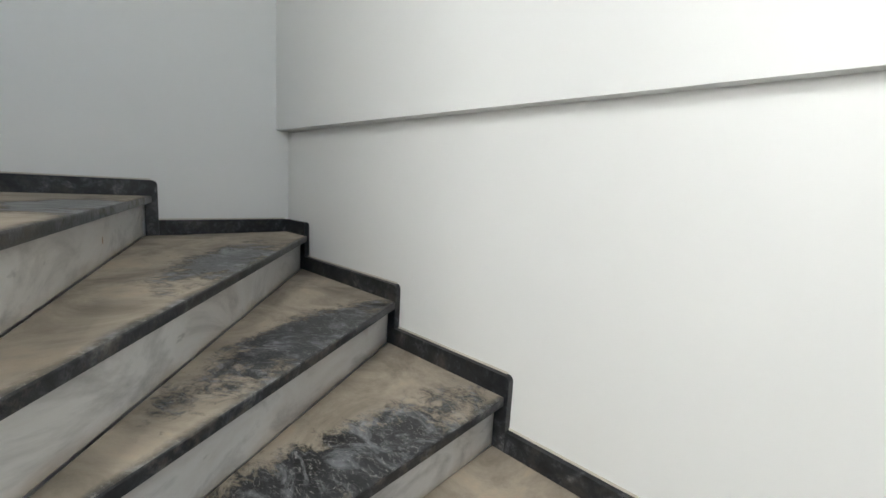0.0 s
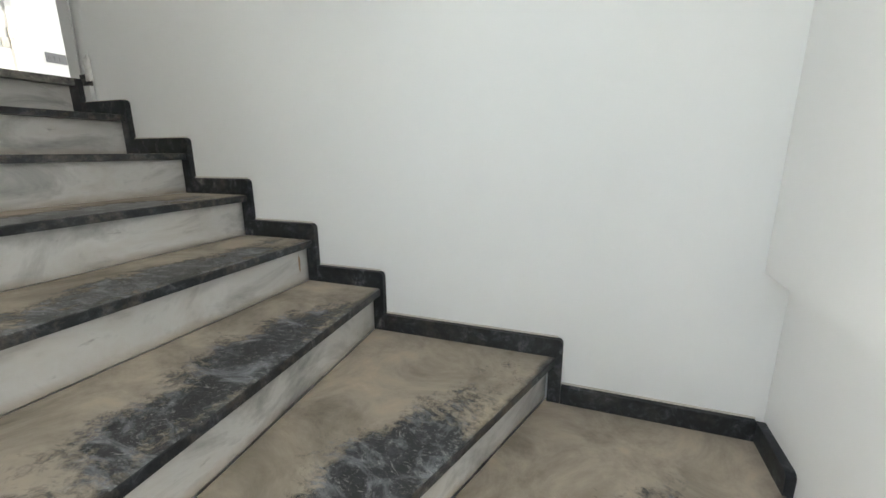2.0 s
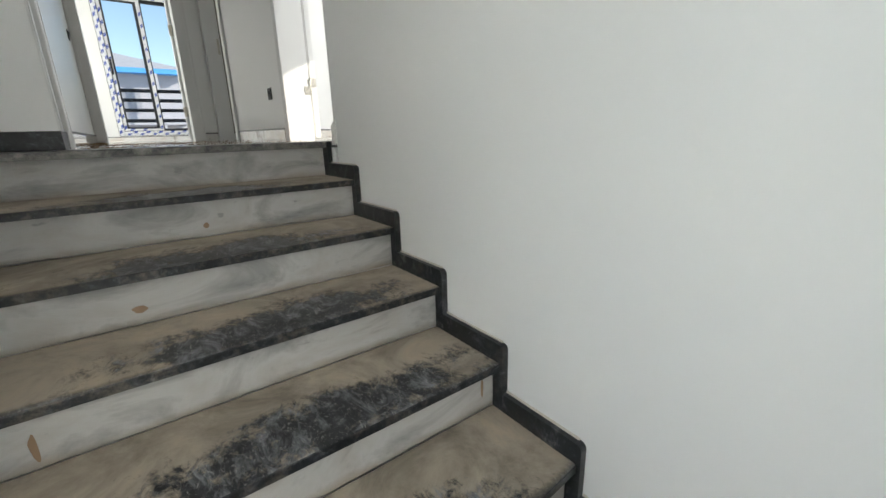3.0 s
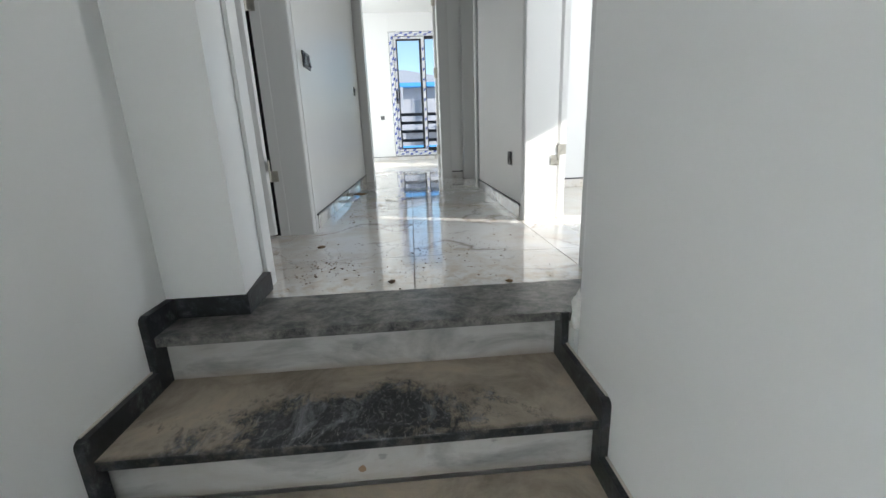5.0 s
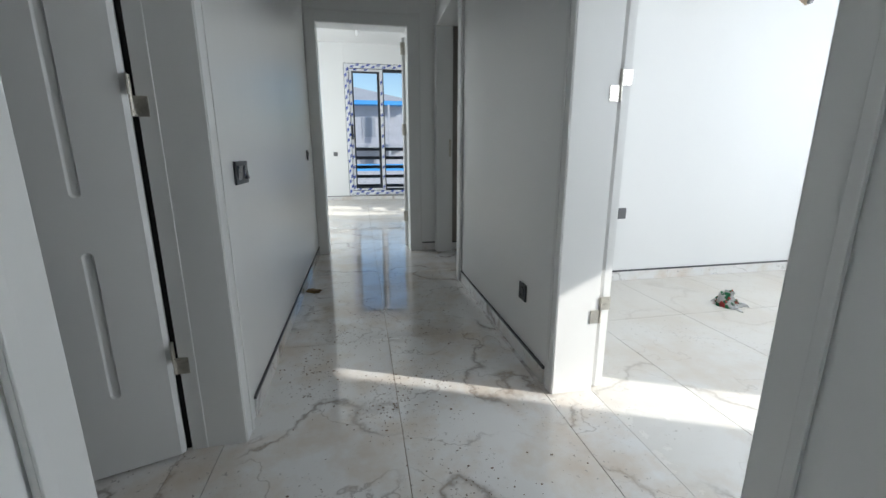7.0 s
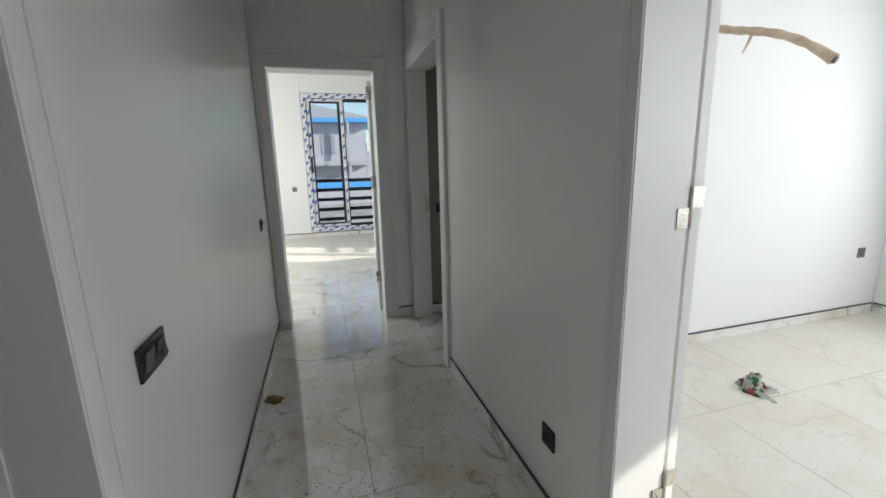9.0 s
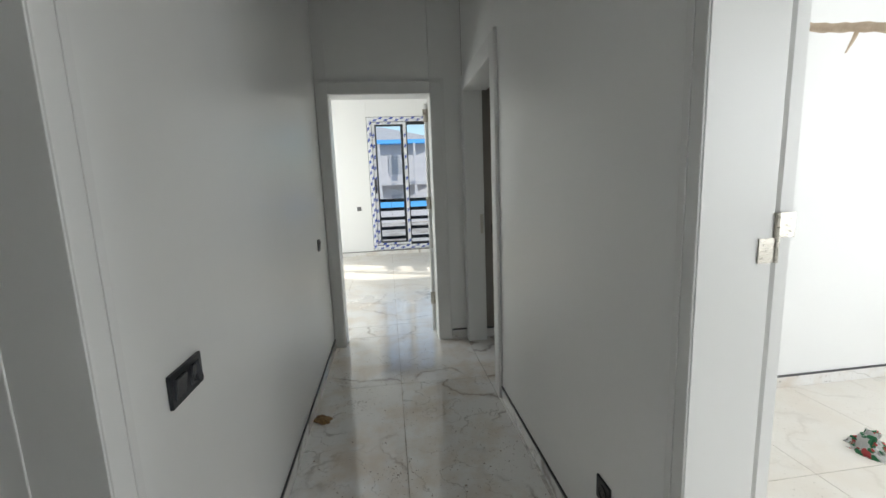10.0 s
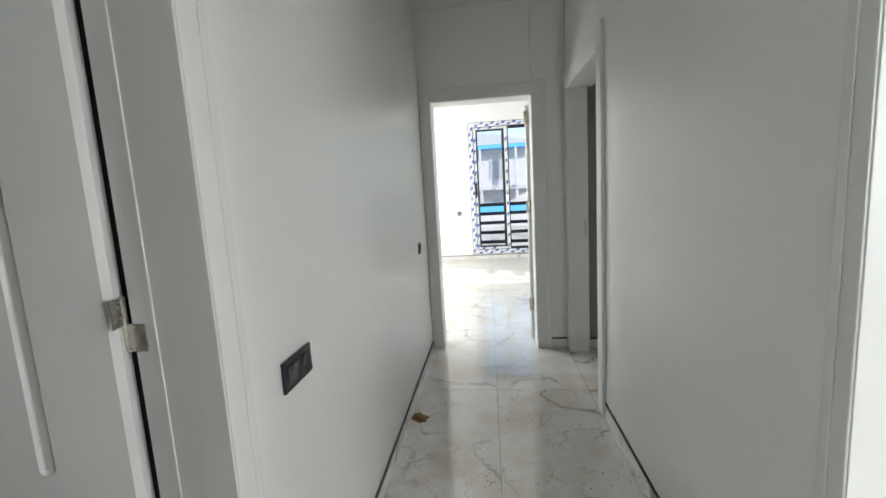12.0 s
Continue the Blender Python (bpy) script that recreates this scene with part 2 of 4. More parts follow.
def tread_material(name):
    """Dark marble under construction dust; feet have rubbed the middle of the front clean. Local x runs along the nosing, y back."""
    m, nt, b = material(name, (0.05, 0.05, 0.05), 0.4)
    shift, rnd = object_shift(nt, 23.0)
    c, f = dark_stone(nt, shift)
    tc = nt.nodes.new("ShaderNodeTexCoord")
    sep = nt.nodes.new("ShaderNodeSeparateXYZ")
    nt.links.new(tc.outputs["Object"], sep.inputs[0])
    v = coords(nt, shift=shift)
    edge = math_of(nt, "SUBTRACT", noise_of(nt, v, 6, 8, 0.72, 0.4), 0.5)
    cx = math_of(nt, "MULTIPLY", math_of(nt, "SUBTRACT", sep.outputs[0], math_of(nt, "MULTIPLY", math_of(nt, "SUBTRACT", rnd, 0.25), 0.22)), 2.5)
    cy = math_of(nt, "MULTIPLY", math_of(nt, "SUBTRACT", sep.outputs[1], 0.07), 7.6)
    rad = math_of(nt, "SQRT", math_of(nt, "ADD", math_of(nt, "MULTIPLY", cx, cx), math_of(nt, "MULTIPLY", cy, cy)), 0)
    rad = math_of(nt, "ADD", rad, math_of(nt, "MULTIPLY", edge, 2.4))
    # scratchy strokes along the way of the feet
    strokes = noise_of(nt, coords(nt, scale=(1.7, 1.0, 1), shift=shift), 20, 7, 0.75, 1.4)
    rad = math_of(nt, "ADD", rad, math_of(nt, "MULTIPLY", math_of(nt, "SUBTRACT", strokes, 0.5), 1.5))
    dust = ramp(nt, rad, [(0.62, 0.02), (0.78, 0.55), (1.0, 0.97)])
    front = ramp(nt, math_of(nt, "ADD", sep.outputs[1], math_of(nt, "MULTIPLY", edge, 0.06)), [(0.002, 0.12), (0.020, 1)])
    dust = math_of(nt, "MULTIPLY", dust, front)
    up = nt.nodes.new("ShaderNodeNewGeometry")
    sn = nt.nodes.new("ShaderNodeSeparateXYZ")
    nt.links.new(up.outputs["Normal"], sn.inputs[0])
    side = ramp(nt, noise_of(nt, v, 22, 5, 0.7), [(0.5, 0.0), (0.70, 0.32)])
    flat = ramp(nt, sn.outputs[2], [(0.4, 0), (0.9, 1)])
    dust = math_of(nt, "ADD", math_of(nt, "MULTIPLY", dust, flat), math_of(nt, "MULTIPLY", side, math_of(nt, "SUBTRACT", 1.0, flat)))
    cake = noise_of(nt, v, 4.0, 7, 0.7, 0.8)
    tan = ramp(nt, cake, [(0.30, (0.22, 0.19, 0.15)), (0.43, (0.34, 0.29, 0.228)), (0.55, (0.45, 0.385, 0.305)), (0.62, (0.50, 0.415, 0.315)), (0.72, (0.56, 0.47, 0.37))])
    # trodden, scaly crust in the dust
    near = ramp(nt, rad, [(0.7, 1.0), (2.4, 0.0)])
    scale_edge = math_of(nt, "ABSOLUTE", math_of(nt, "SUBTRACT", noise_of(nt, coords(nt, scale=(1.0, 1.6, 1), shift=shift), 26, 3, 0.55, 1.2), 0.5), 0)
    crust = math_of(nt, "MULTIPLY", ramp(nt, scale_edge, [(0.0, 1.0), (0.045, 0.4), (0.09, 0.0)]), near)
    patch = ramp(nt, noise_of(nt, v, 3.0, 3), [(0.38, 0.0), (0.52, 1.0)])
    tan = mixed(nt, math_of(nt, "MULTIPLY", math_of(nt, "MULTIPLY", crust, patch), 0.75), tan, (0.62, 0.55, 0.45))
    tan = mixed(nt, math_of(nt, "MULTIPLY", math_of(nt, "MULTIPLY", near, patch), 0.35), tan, (0.16, 0.135, 0.105))
    smear = ramp(nt, noise_of(nt, coords(nt, scale=(1.5, 0.8, 1), shift=shift), 9, 6, 0.7, 1.5), [(0.50, 0.0), (0.68, 0.85)])
    film = mixed(nt, smear, c, (0.30, 0.31, 0.33))
    scratch = ramp(nt, noise_of(nt, coords(nt, scale=(1.6, 0.8, 1), shift=shift), 34, 6, 0.72, 2.6), [(0.55, 0.0), (0.70, 0.6)])
    film = mixed(nt, scratch, film, (0.55, 0.54, 0.52))
    film = mixed(nt, flat, c, film)
    nt.links.new(mixed(nt, dust, film, tan), b.inputs["Base Color"])
    nt.links.new(ramp(nt, dust, [(0.0, 0.29), (0.5, 0.9)]), b.inputs["Roughness"])
    bump(nt, b, math_of(nt, "ADD", math_of(nt, "ADD", dust, cake), math_of(nt, "MULTIPLY", f, 0.5)), 0.5, 0.002)
    return m


M_TREAD = tread_material("dusty_dark_marble_tread")


def slab_material():
    m, nt, b = material("dusty_grey_marble_slab", (0.1, 0.1, 0.1), 0.35)
    shift, rnd = object_shift(nt, 5.0)
    c, f = dark_stone(nt, shift)
    v = coords(nt, shift=shift)
    d = ramp(nt, noise_of(nt, coords(nt, scale=(0.9, 1.1, 1), shift=shift), 15, 9, 0.8, 0.3), [(0.40, 0.03), (0.5, 0.38), (0.62, 0.85)])
    nt.links.new(mixed(nt, d, c, (0.34, 0.32, 0.29)), b.inputs["Base Color"])
    nt.links.new(ramp(nt, d, [(0.1, 0.29), (0.8, 0.45)]), b.inputs["Roughness"])
    bump(nt, b, f, 0.15, 0.001)
    return m


M_SLAB = slab_material()

# ---- builders ----
def part(name, bm, mat, parent=None, label="", smooth=False):
    me = bpy.data.meshes.new(name)
    bmesh.ops.recalc_face_normals(bm, faces=bm.faces)
    bm.to_mesh(me)
    bm.free()
    if mat is not None:
        me.materials.append(mat)
    if smooth:
        for p in me.polygons:
            p.use_smooth = True
    ob = new(name, me)
    if parent is not None:
        ob.parent = parent
    if label:
        ob["label"] = label
    return ob


def thing(name, label, category, at=(0, 0, 0), rz=0.0, group="", kind=""):
    ob = new(name)
    ob.matrix_basis = pose(*at, 0, 0, rz)
    return tagged(ob, label, category, group, kind)


def box(bm, x0, y0, z0, x1, y1, z1, bevel=0.0):
    vs = [bm.verts.new((x, y, z)) for x in (x0, x1) for y in (y0, y1) for z in (z0, z1)]
    fs = [bm.faces.new([vs[i] for i in q]) for q in ((0, 1, 3, 2), (4, 6, 7, 5), (0, 4, 5, 1), (2, 3, 7, 6), (0, 2, 6, 4), (1, 5, 7, 3))]
    if bevel > 0:
        es = list({e for fc in fs for e in fc.edges})
        bmesh.ops.bevel(bm, geom=es, offset=bevel, segments=2, affect="EDGES", profile=0.6)
    return bm


def boxes(*rows, bevel=0.0):
    bm = bmesh.new()
    for r in rows:
        box(bm, *r, bevel)
    return bm


def prism(points, z0, z1, bevel=0.0):
    """An upright prism over a plan polygon."""
    bm = bmesh.new()
    lo = [bm.verts.new((x, y, z0)) for x, y in points]
    hi = [bm.verts.new((x, y, z1)) for x, y in points]
    n = len(points)
    bm.faces.new(lo[::-1])
    bm.faces.new(hi)
    for i in range(n):
        bm.faces.new((lo[i], lo[(i + 1) % n], hi[(i + 1) % n], hi[i]))
    if bevel:
        es = [e for e in bm.edges if all(v.co.z > z1 - 1e-6 for v in e.verts)]
        bmesh.ops.bevel(bm, geom=es, offset=bevel, segments=2, affect="EDGES", profile=0.5)
    return bm


def tube(bm, pts, radii, seg=10):
    """A tube along points, with a radius at each one."""
    rings = []
    for i, p in enumerate(pts):
        p = Vector(p)
        d = (Vector(pts[min(i + 1, len(pts) - 1)]) - Vector(pts[max(i - 1, 0)])).normalized()
        a = d.orthogonal().normalized() if i == 0 else (last - d * last.dot(d)).normalized()
        last, c = a, d.cross(a)
        rings.append([bm.verts.new(p + radii[i] * (math.cos(2 * math.pi * k / seg) * a + math.sin(2 * math.pi * k / seg) * c)) for k in range(seg)])
    for r0, r1 in zip(rings, rings[1:]):
        for k in range(seg):
            bm.faces.new((r0[k], r0[(k + 1) % seg], r1[(k + 1) % seg], r1[k]))
    bm.faces.new(rings[0][::-1])
    bm.faces.new(rings[-1])
    return bm


def structure(name, bm, mat, label, category):
    return tagged(part(name, bm, mat), label, category, kind="structure")


# ---- plan ----
RISE = 0.1457
XE = 0.423           # stair wall, east
XW = -0.69           # stair wall, inner
YS = -1.978          # stair wall, south, below the ledge
LEDGE = -0.585
XL, XR = -0.533, 0.637   # corridor walls
YD = 4.39            # wall with the door to the far room
YF = 9.27            # window wall of the far room
CEIL, CEILF = 2.80, 3.08
DOOR_H = 2.09
LOW = -2.65

# stair walls
structure("wall_stair_east", prism([(XE, YS - 0.2), (XE + 0.2, YS - 0.2), (XE + 0.2, 0.41), (XE + 0.03, 0.41), (XE + 0.013, 0.405), (XE + 0.004, 0.393), (XE, 0.375)], LOW, CEIL), M_WALL, "plain white painted wall beside the stairs", "wall")
structure("wall_stair_south", boxes((-3.4, YS - 0.2, LOW, XE - 0.001, YS, LEDGE + 0.004)), M_WALL, "white painted wall below a ledge", "wall")
bm = bmesh.new()
for x, z, proud in ((XE - 0.0015, LEDGE + 0.010, 0.055), (-3.4, LEDGE - 0.04, 0.006), (XE - 0.0015, CEIL, 0.055), (-3.4, CEIL, 0.006)):
    for y in (YS - 0.19, YS + proud):
        bm.verts.new((x, y, z))
bmesh.ops.convex_hull(bm, input=bm.verts[:])
structure("wall_stair_south_upper", bm, M_WALL, "white painted wall, its upper part standing proud", "wall")
structure("wall_stair_inner", boxes((XW - 0.18, -0.60, LOW, XW, 0.59, CEIL)), M_WALL, "white painted wall beside the upper flight", "wall")
# Unseen north and west walls; their openings are added for the fill lamps.
structure("wall_stair_north", boxes((-3.4, 0.40, LOW, -2.10, 0.588, CEIL), (-0.94, 0.40, LOW, XW - 0.182, 0.588, CEIL), (-2.098, 0.40, LOW, -0.942, 0.588, -0.46), (-2.098, 0.40, 1.46, -0.942, 0.588, CEIL)), M_WALL,
          "white painted stair hall wall with an added light opening", "wall")
structure("wall_stair_west", boxes((-3.4, YS + 0.057, LOW, -3.2, 0.398, -0.07), (-3.4, YS + 0.057, -0.068, -3.2, -1.72, 1.87), (-3.4, 0.22, -0.068, -3.2, 0.398, 1.87),
                                   (-3.4, YS + 0.057, 1.872, -3.2, 0.398, CEIL)), M_WALL, "white wall with an added tall opening for stair light", "wall")
# corridor walls, left
bm = prism([(-0.73, 0.578), (-0.472, 0.578), (-0.495, 0.787), (-0.495, 0.868), (-0.73, 0.868)], 0.0662, CEIL)
box(bm, -0.73, 0.600, 0, -0.497, 0.868, 0.066)
structure("wall_corridor_left_near", bm, M_WALL,
          "white painted wall end at the stair top", "wall")
structure("wall_corridor_left", boxes((-0.70, 1.645, 0, XL, YD - 0.002, CEIL), (-0.70, 0.869, DOOR_H, XL, 1.643, CEIL)), M_WALLGLOSS,
          "white painted corridor wall with a door opening", "wall")
structure("wall_corridor_right_near", prism([(0.616, 0.412), (0.815, 0.412), (0.815, 0.85), (0.624, 0.85)], 0, CEIL), M_WALL, "white painted wall at the stair top", "wall")
structure("wall_corridor_right", boxes((XR, 1.71, 0, 0.815, 3.40, CEIL), (XR, 0.852, DOOR_H, 0.815, 1.708, CEIL), (XR, 3.402, DOOR_H, 0.815, 4.278, CEIL)), M_WALL,
          "white painted corridor wall between two door openings", "wall")
structure("wall_corridor_right_far", boxes((XR, 4.28, 0, 0.775, YD - 0.021, CEIL)), M_WALL, "narrow white wall beside the bathroom door", "wall")
structure("wall_far_door", boxes((-2.8, YD, 0, -0.44, YD + 0.18, CEILF), (0.37, YD, 0, 3.0, YD + 0.18, CEILF), (-0.438, YD, DOOR_H, 0.368, YD + 0.18, CEILF)), M_WALL,
          "white painted wall with an open doorway", "wall")
# far room
structure("wall_far_window", boxes((-2.8, YF, -0.1, -0.345, YF + 0.22, CEILF), (1.105, YF, -0.1, 3.0, YF + 0.22, CEILF), (-0.343, YF, -0.1, 1.103, YF + 0.22, 0.10),
                                   (-0.343, YF, 2.70, 1.103, YF + 0.22, CEILF)), M_WALL, "white painted wall round a tall sliding window", "wall")
# The west opening is made up to hold the far room's fill lamp.
structure("wall_far_west", boxes((-2.8, YD + 0.182, -0.1, -2.6, 5.9, CEILF), (-2.8, 8.1, -0.1, -2.6, YF - 0.002, CEILF), (-2.8, 5.902, -0.1, -2.6, 8.098, 0.6), (-2.8, 5.902, 2.5, -2.6, 8.098, CEILF)), M_WALL, "white painted wall with a wide opening added for the fill lamp", "wall")
structure("wall_far_east", boxes((2.8, YD + 0.182, -0.1, 3.0, 5.45, CEILF), (2.8, 6.75, -0.1, 3.0, YF - 0.002, CEILF), (2.8, 5.452, -0.1, 3.0, 6.748, 1.0),
                                 (2.8, 5.452, 2.5, 3.0, 6.748, CEILF)), M_WALL, "white painted wall with an unseen window opening", "wall")
# bedroom beside the corridor
structure("wall_bedroom_north", boxes((0.817, 3.06, -0.1, 4.6, 3.42, CEIL)), M_MATT, "bright white painted bedroom wall", "wall")
# The narrow slit is added to shape the sun band on the floor.
structure("wall_bedroom_east", boxes((4.4, -0.8, -0.1, 4.6, -0.155, CEIL), (4.4, 0.22, -0.1, 4.6, 0.66, CEIL), (4.4, 2.4, -0.1, 4.6, 3.058, CEIL), (4.4, 0.662, -0.1, 4.6, 2.398, 0.9), (4.4, 0.662, 2.3, 4.6, 2.398, CEIL), (4.4, -0.153, -0.1, 4.6, 0.218, 1.15), (4.4, -0.153, 2.36, 4.6, 0.218, CEIL)),
          M_WALL, "white painted wall with an unseen window opening and added sun slit", "wall")
structure("wall_bedroom_south", boxes((XE + 0.202, -0.8, -0.1, 2.0, -0.6, CEIL), (3.8, -0.8, -0.1, 4.398, -0.6, CEIL), (2.002, -0.8, -0.1, 3.798, -0.6, 0.9), (2.002, -0.8, 2.3, 3.798, -0.6, CEIL)), M_WALL, "white painted wall with an unseen window opening", "wall")
# closed rooms behind the other doors
structure("wall_left_room", boxes((-2.8, 0.40, -0.1, -0.9, 0.58, CEIL), (-2.98, 0.40, -0.1, -2.802, YD - 0.002, CEIL)), M_WALL, "plain white wall of an unlit room", "wall")
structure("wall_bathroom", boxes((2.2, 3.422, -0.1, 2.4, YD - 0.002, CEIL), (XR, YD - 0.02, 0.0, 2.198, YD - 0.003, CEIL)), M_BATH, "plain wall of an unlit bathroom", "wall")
# ceilings
structure("ceiling", boxes((-3.4, -2.2, CEIL + 0.002, 5.0, YD - 0.002, CEIL + 0.2)), M_CEIL, "flat white painted ceiling", "ceiling")
structure("ceiling_far_room", boxes((-2.8, YD, CEILF + 0.002, 3.0, YF + 0.22, CEILF + 0.2)), M_CEIL, "flat white painted ceiling", "ceiling")

# ---- floors with their tiles ----
TW, TL, TX = 0.608, 1.258, 0.006


def tiled_floor(name, x0, x1, y0, y1, label, mat=M_TILE):
    fl = structure(name, boxes((x0, y0, -0.1, x1, y1, -0.006)), M_GROUT, label, "floor")
    gap, meshes = 0.0012, {}
    i0, i1 = math.floor((x0 - TX) / TW), math.ceil((x1 - TX) / TW)
    j0, j1 = math.floor((y0 - 1.1) / TL), math.ceil((y1 - 1.1) / TL)
    for i in range(i0, i1):
        for j in range(j0, j1):
            a, c = max(x0, TX + i * TW + gap), min(x1, TX + (i + 1) * TW - gap)
            d, e = max(y0, 1.1 + j * TL + gap), min(y1, 1.1 + (j + 1) * TL - gap)
            if c - a < 0.01 or e - d < 0.01:
                continue
            key = (round(c - a, 4), round(e - d, 4))
            if key not in meshes:
                bm = boxes((-key[0] / 2, -key[1] / 2, -0.006, key[0] / 2, key[1] / 2, 0.0), bevel=0.0012)
                me = bpy.data.meshes.new("tile")
                bmesh.ops.recalc_face_normals(bm, faces=bm.faces)
                bm.to_mesh(me)
                bm.free()
                me.materials.append(mat)
                meshes[key] = me
            ob = new("tile", meshes[key])
            ob.parent = fl
            ob.matrix_basis = pose((a + c) / 2, (d + e) / 2, 0)
    return fl


# ---- stairs ----
def nosing(k):
    """Inner and outer end of the front edge of step k, counted down from the landing."""
    straight = {1: 0.203, 2: -0.093, 3: -0.362, 4: -0.63}
    if k in straight:
        return (XW, straight[k]), (XE, straight[k])
    winders = {5: ((-0.87, -0.985), (XE, -0.886)), 6: ((-0.87, -1.05), (XE, -1.463)), 7: ((-0.86, -1.09), (0.235, YS)),
               8: ((-0.875, -1.10), (-0.385, YS)), 9: ((-0.915, -1.10), (-0.845, YS)), 10: ((-1.05, -0.80), (-1.20, YS))}
    if k in winders:
        return winders[k]
    x = -1.385 - 0.275 * (k - 11)
    return (x, -0.80), (x, YS)


def overhang(k):
    """How far the tread of step k stands out over its riser."""
    return 0.04 if k == 1 else 0.031


def step(k):
    z = -k * RISE
    (ix, iy), (ox, oy) = nosing(k)
    (jx, jy), (px, py) = nosing(k - 1) if k > 1 else ((XW, 0.485), (XE, 0.485))
    extra_out = [(XE, YS)] if k == 7 else []
    extra_in = {9: [(-0.90, -0.80)], 10: []}.get(k, [])
    if k == 10:
        jx, jy = -0.915, -0.80
    st = thing("stair_step", "dusty dark marble stair step with a white marble riser", "stair step", group="steps of the staircase", kind="structure")
    mid = ((ix + ox) / 2, (iy + oy) / 2)
    ang = math.degrees(math.atan2(oy - iy, ox - ix))
    base = pose(mid[0], mid[1], z, 0, 0, ang)
    inv = base.inverted()
    d = Vector((ox - ix, oy - iy, 0)).normalized()
    back = Vector((-d.y, d.x, 0))
    tuck = 0.03
    poly = [(ix, iy), (ox, oy), *extra_out, (px + back.x * tuck, py + back.y * tuck), (jx + back.x * tuck, jy + back.y * tuck), *extra_in]
    local = [inv @ Vector((x, y, z)) for x, y in poly]
    st.matrix_basis = base
    part("tread", prism([(p.x, p.y) for p in local], -0.023, 0.0, 0.004), M_TREAD, st)
    part("step_body", prism([(p.x, p.y + 0.062 if i < 2 else p.y) for i, p in enumerate(local)], max(-0.9, -17 * RISE - z), -0.0235), M_WALL, st, "rough white step core")
    half = (Vector((ox, oy)) - Vector((ix, iy))).length / 2
    part("riser", boxes((-half, overhang(k), -RISE, half, overhang(k) + 0.018, -0.024), bevel=0.001), M_RISER, st, "white veined marble riser")
    return st


STEPS = {k: step(k) for k in range(1, 17)}
structure("floor_lower_landing", boxes((-3.2, YS, -17 * RISE - 0.1, -2.7, 0.40, -17 * RISE), (-2.699, -0.798, -17 * RISE - 0.1, XW - 0.182, 0.40, -17 * RISE)), M_SLAB, "grey stone floor at the foot of the stairs", "floor")

landing = thing("landing_slab", "dusty dark grey marble slab at the stair top", "stair slab", kind="structure")
part("slab", prism([(XW, 0.464), (XE, 0.464), (XE + 0.034, 0.412), (0.614, 0.412), (0.614, 0.7095), (-0.487, 0.7095), (-0.487, 0.602), (XW, 0.602)], -0.024, 0.003, 0.004), M_SLAB, landing)
part("slab_body", boxes((XE + 0.001, 0.4125, -0.35, 0.613, 0.707, -0.0245), (XW, 0.526, -0.35, XE, 0.707, -0.0245)), M_WALL, landing, "rough white core")
part("riser", boxes((XW, 0.506, -RISE, XE, 0.524, -0.025), bevel=0.001), M_RISER, landing, "white marble riser under the slab")

# ---- dark marble skirting that follows the steps ----
SK, SH = 0.020, 0.056


def outline_piece(points, thick, to_world):
    """A plate with a rounded top corner: points (u, z) along a wall, thickness away from it."""
    bm = bmesh.new()
    f = [bm.verts.new(to_world(u, 0.0, z)) for u, z in points]
    g = [bm.verts.new(to_world(u, thick, z)) for u, z in points]
    n = len(points)
    bm.faces.new(f)
    bm.faces.new(g[::-1])
    for i in range(n):
        bm.faces.new((f[i], g[i], g[(i + 1) % n], f[(i + 1) % n]))
    return bm


def step_outline(u0, u1, z, sign, h=SH):
    """From the front u0 of a step back to the next front u1; sign says which way the flight climbs along u."""
    a, r = u0 - sign * 0.012, 0.016
    arc = [(a + sign * r * (1 - math.cos(q)), z + h - r * (1 - math.sin(q))) for q in (0, 0.4, 0.8, 1.2, math.pi / 2)]
    return [(a, z - RISE - 0.002), *arc, (u1 - sign * 0.0125, z + h), (u1 - sign * 0.0125, z - 0.002), (u0 + sign * 0.026, z - 0.002), (u0 + sign * 0.026, z - RISE - 0.002)]


sk_e = thing("stair_skirting", "stepped black marble skirting along the white stair wall", "skirting", kind="structure")
sk_i = thing("stair_skirting", "stepped black marble skirting on the inner stair wall", "skirting", kind="structure")
sk_s = thing("stair_skirting", "stepped black marble skirting round the winding steps", "skirting", kind="structure")
fronts = {0: 0.464, **{k: nosing(k)[1][1] for k in range(1, 7)}}
inner = {0: 0.464, **{k: nosing(k)[0][1] for k in range(1, 7)}}
for k in range(1, 7):
    part("skirting_piece", outline_piece(step_outline(fronts[k], fronts[k - 1], -k * RISE, 1), SK, lambda u, t, z: (XE - t, u, z)), M_SKIRT, sk_e)
    if k < 5:
        part("skirting_piece", outline_piece(step_outline(inner[k], inner[k - 1], -k * RISE, 1), SK, lambda u, t, z: (XW + t, u, z)), M_SKIRT, sk_i)
M_LIP = paint_material("cream_paint_edge", (0.70, 0.655, 0.58), 0.7, (0.62, 0.57, 0.50), 0.6)
for k in range(1, 7):
    part("paint_edge", boxes((XE - 0.007, fronts[k] + 0.004, -k * RISE + SH + 0.0005, XE - 0.0005, fronts[k - 1] - 0.014, -k * RISE + SH + 0.005), bevel=0.002), M_LIP, sk_e, "uneven cream paint edge")
    if k < 5:
        part("paint_edge", boxes((XW + 0.0005, inner[k] + 0.004, -k * RISE + SH + 0.0005, XW + 0.007, inner[k - 1] - 0.014, -k * RISE + SH + 0.005), bevel=0.002), M_LIP, sk_i, "uneven cream paint edge")
z7 = -7 * RISE
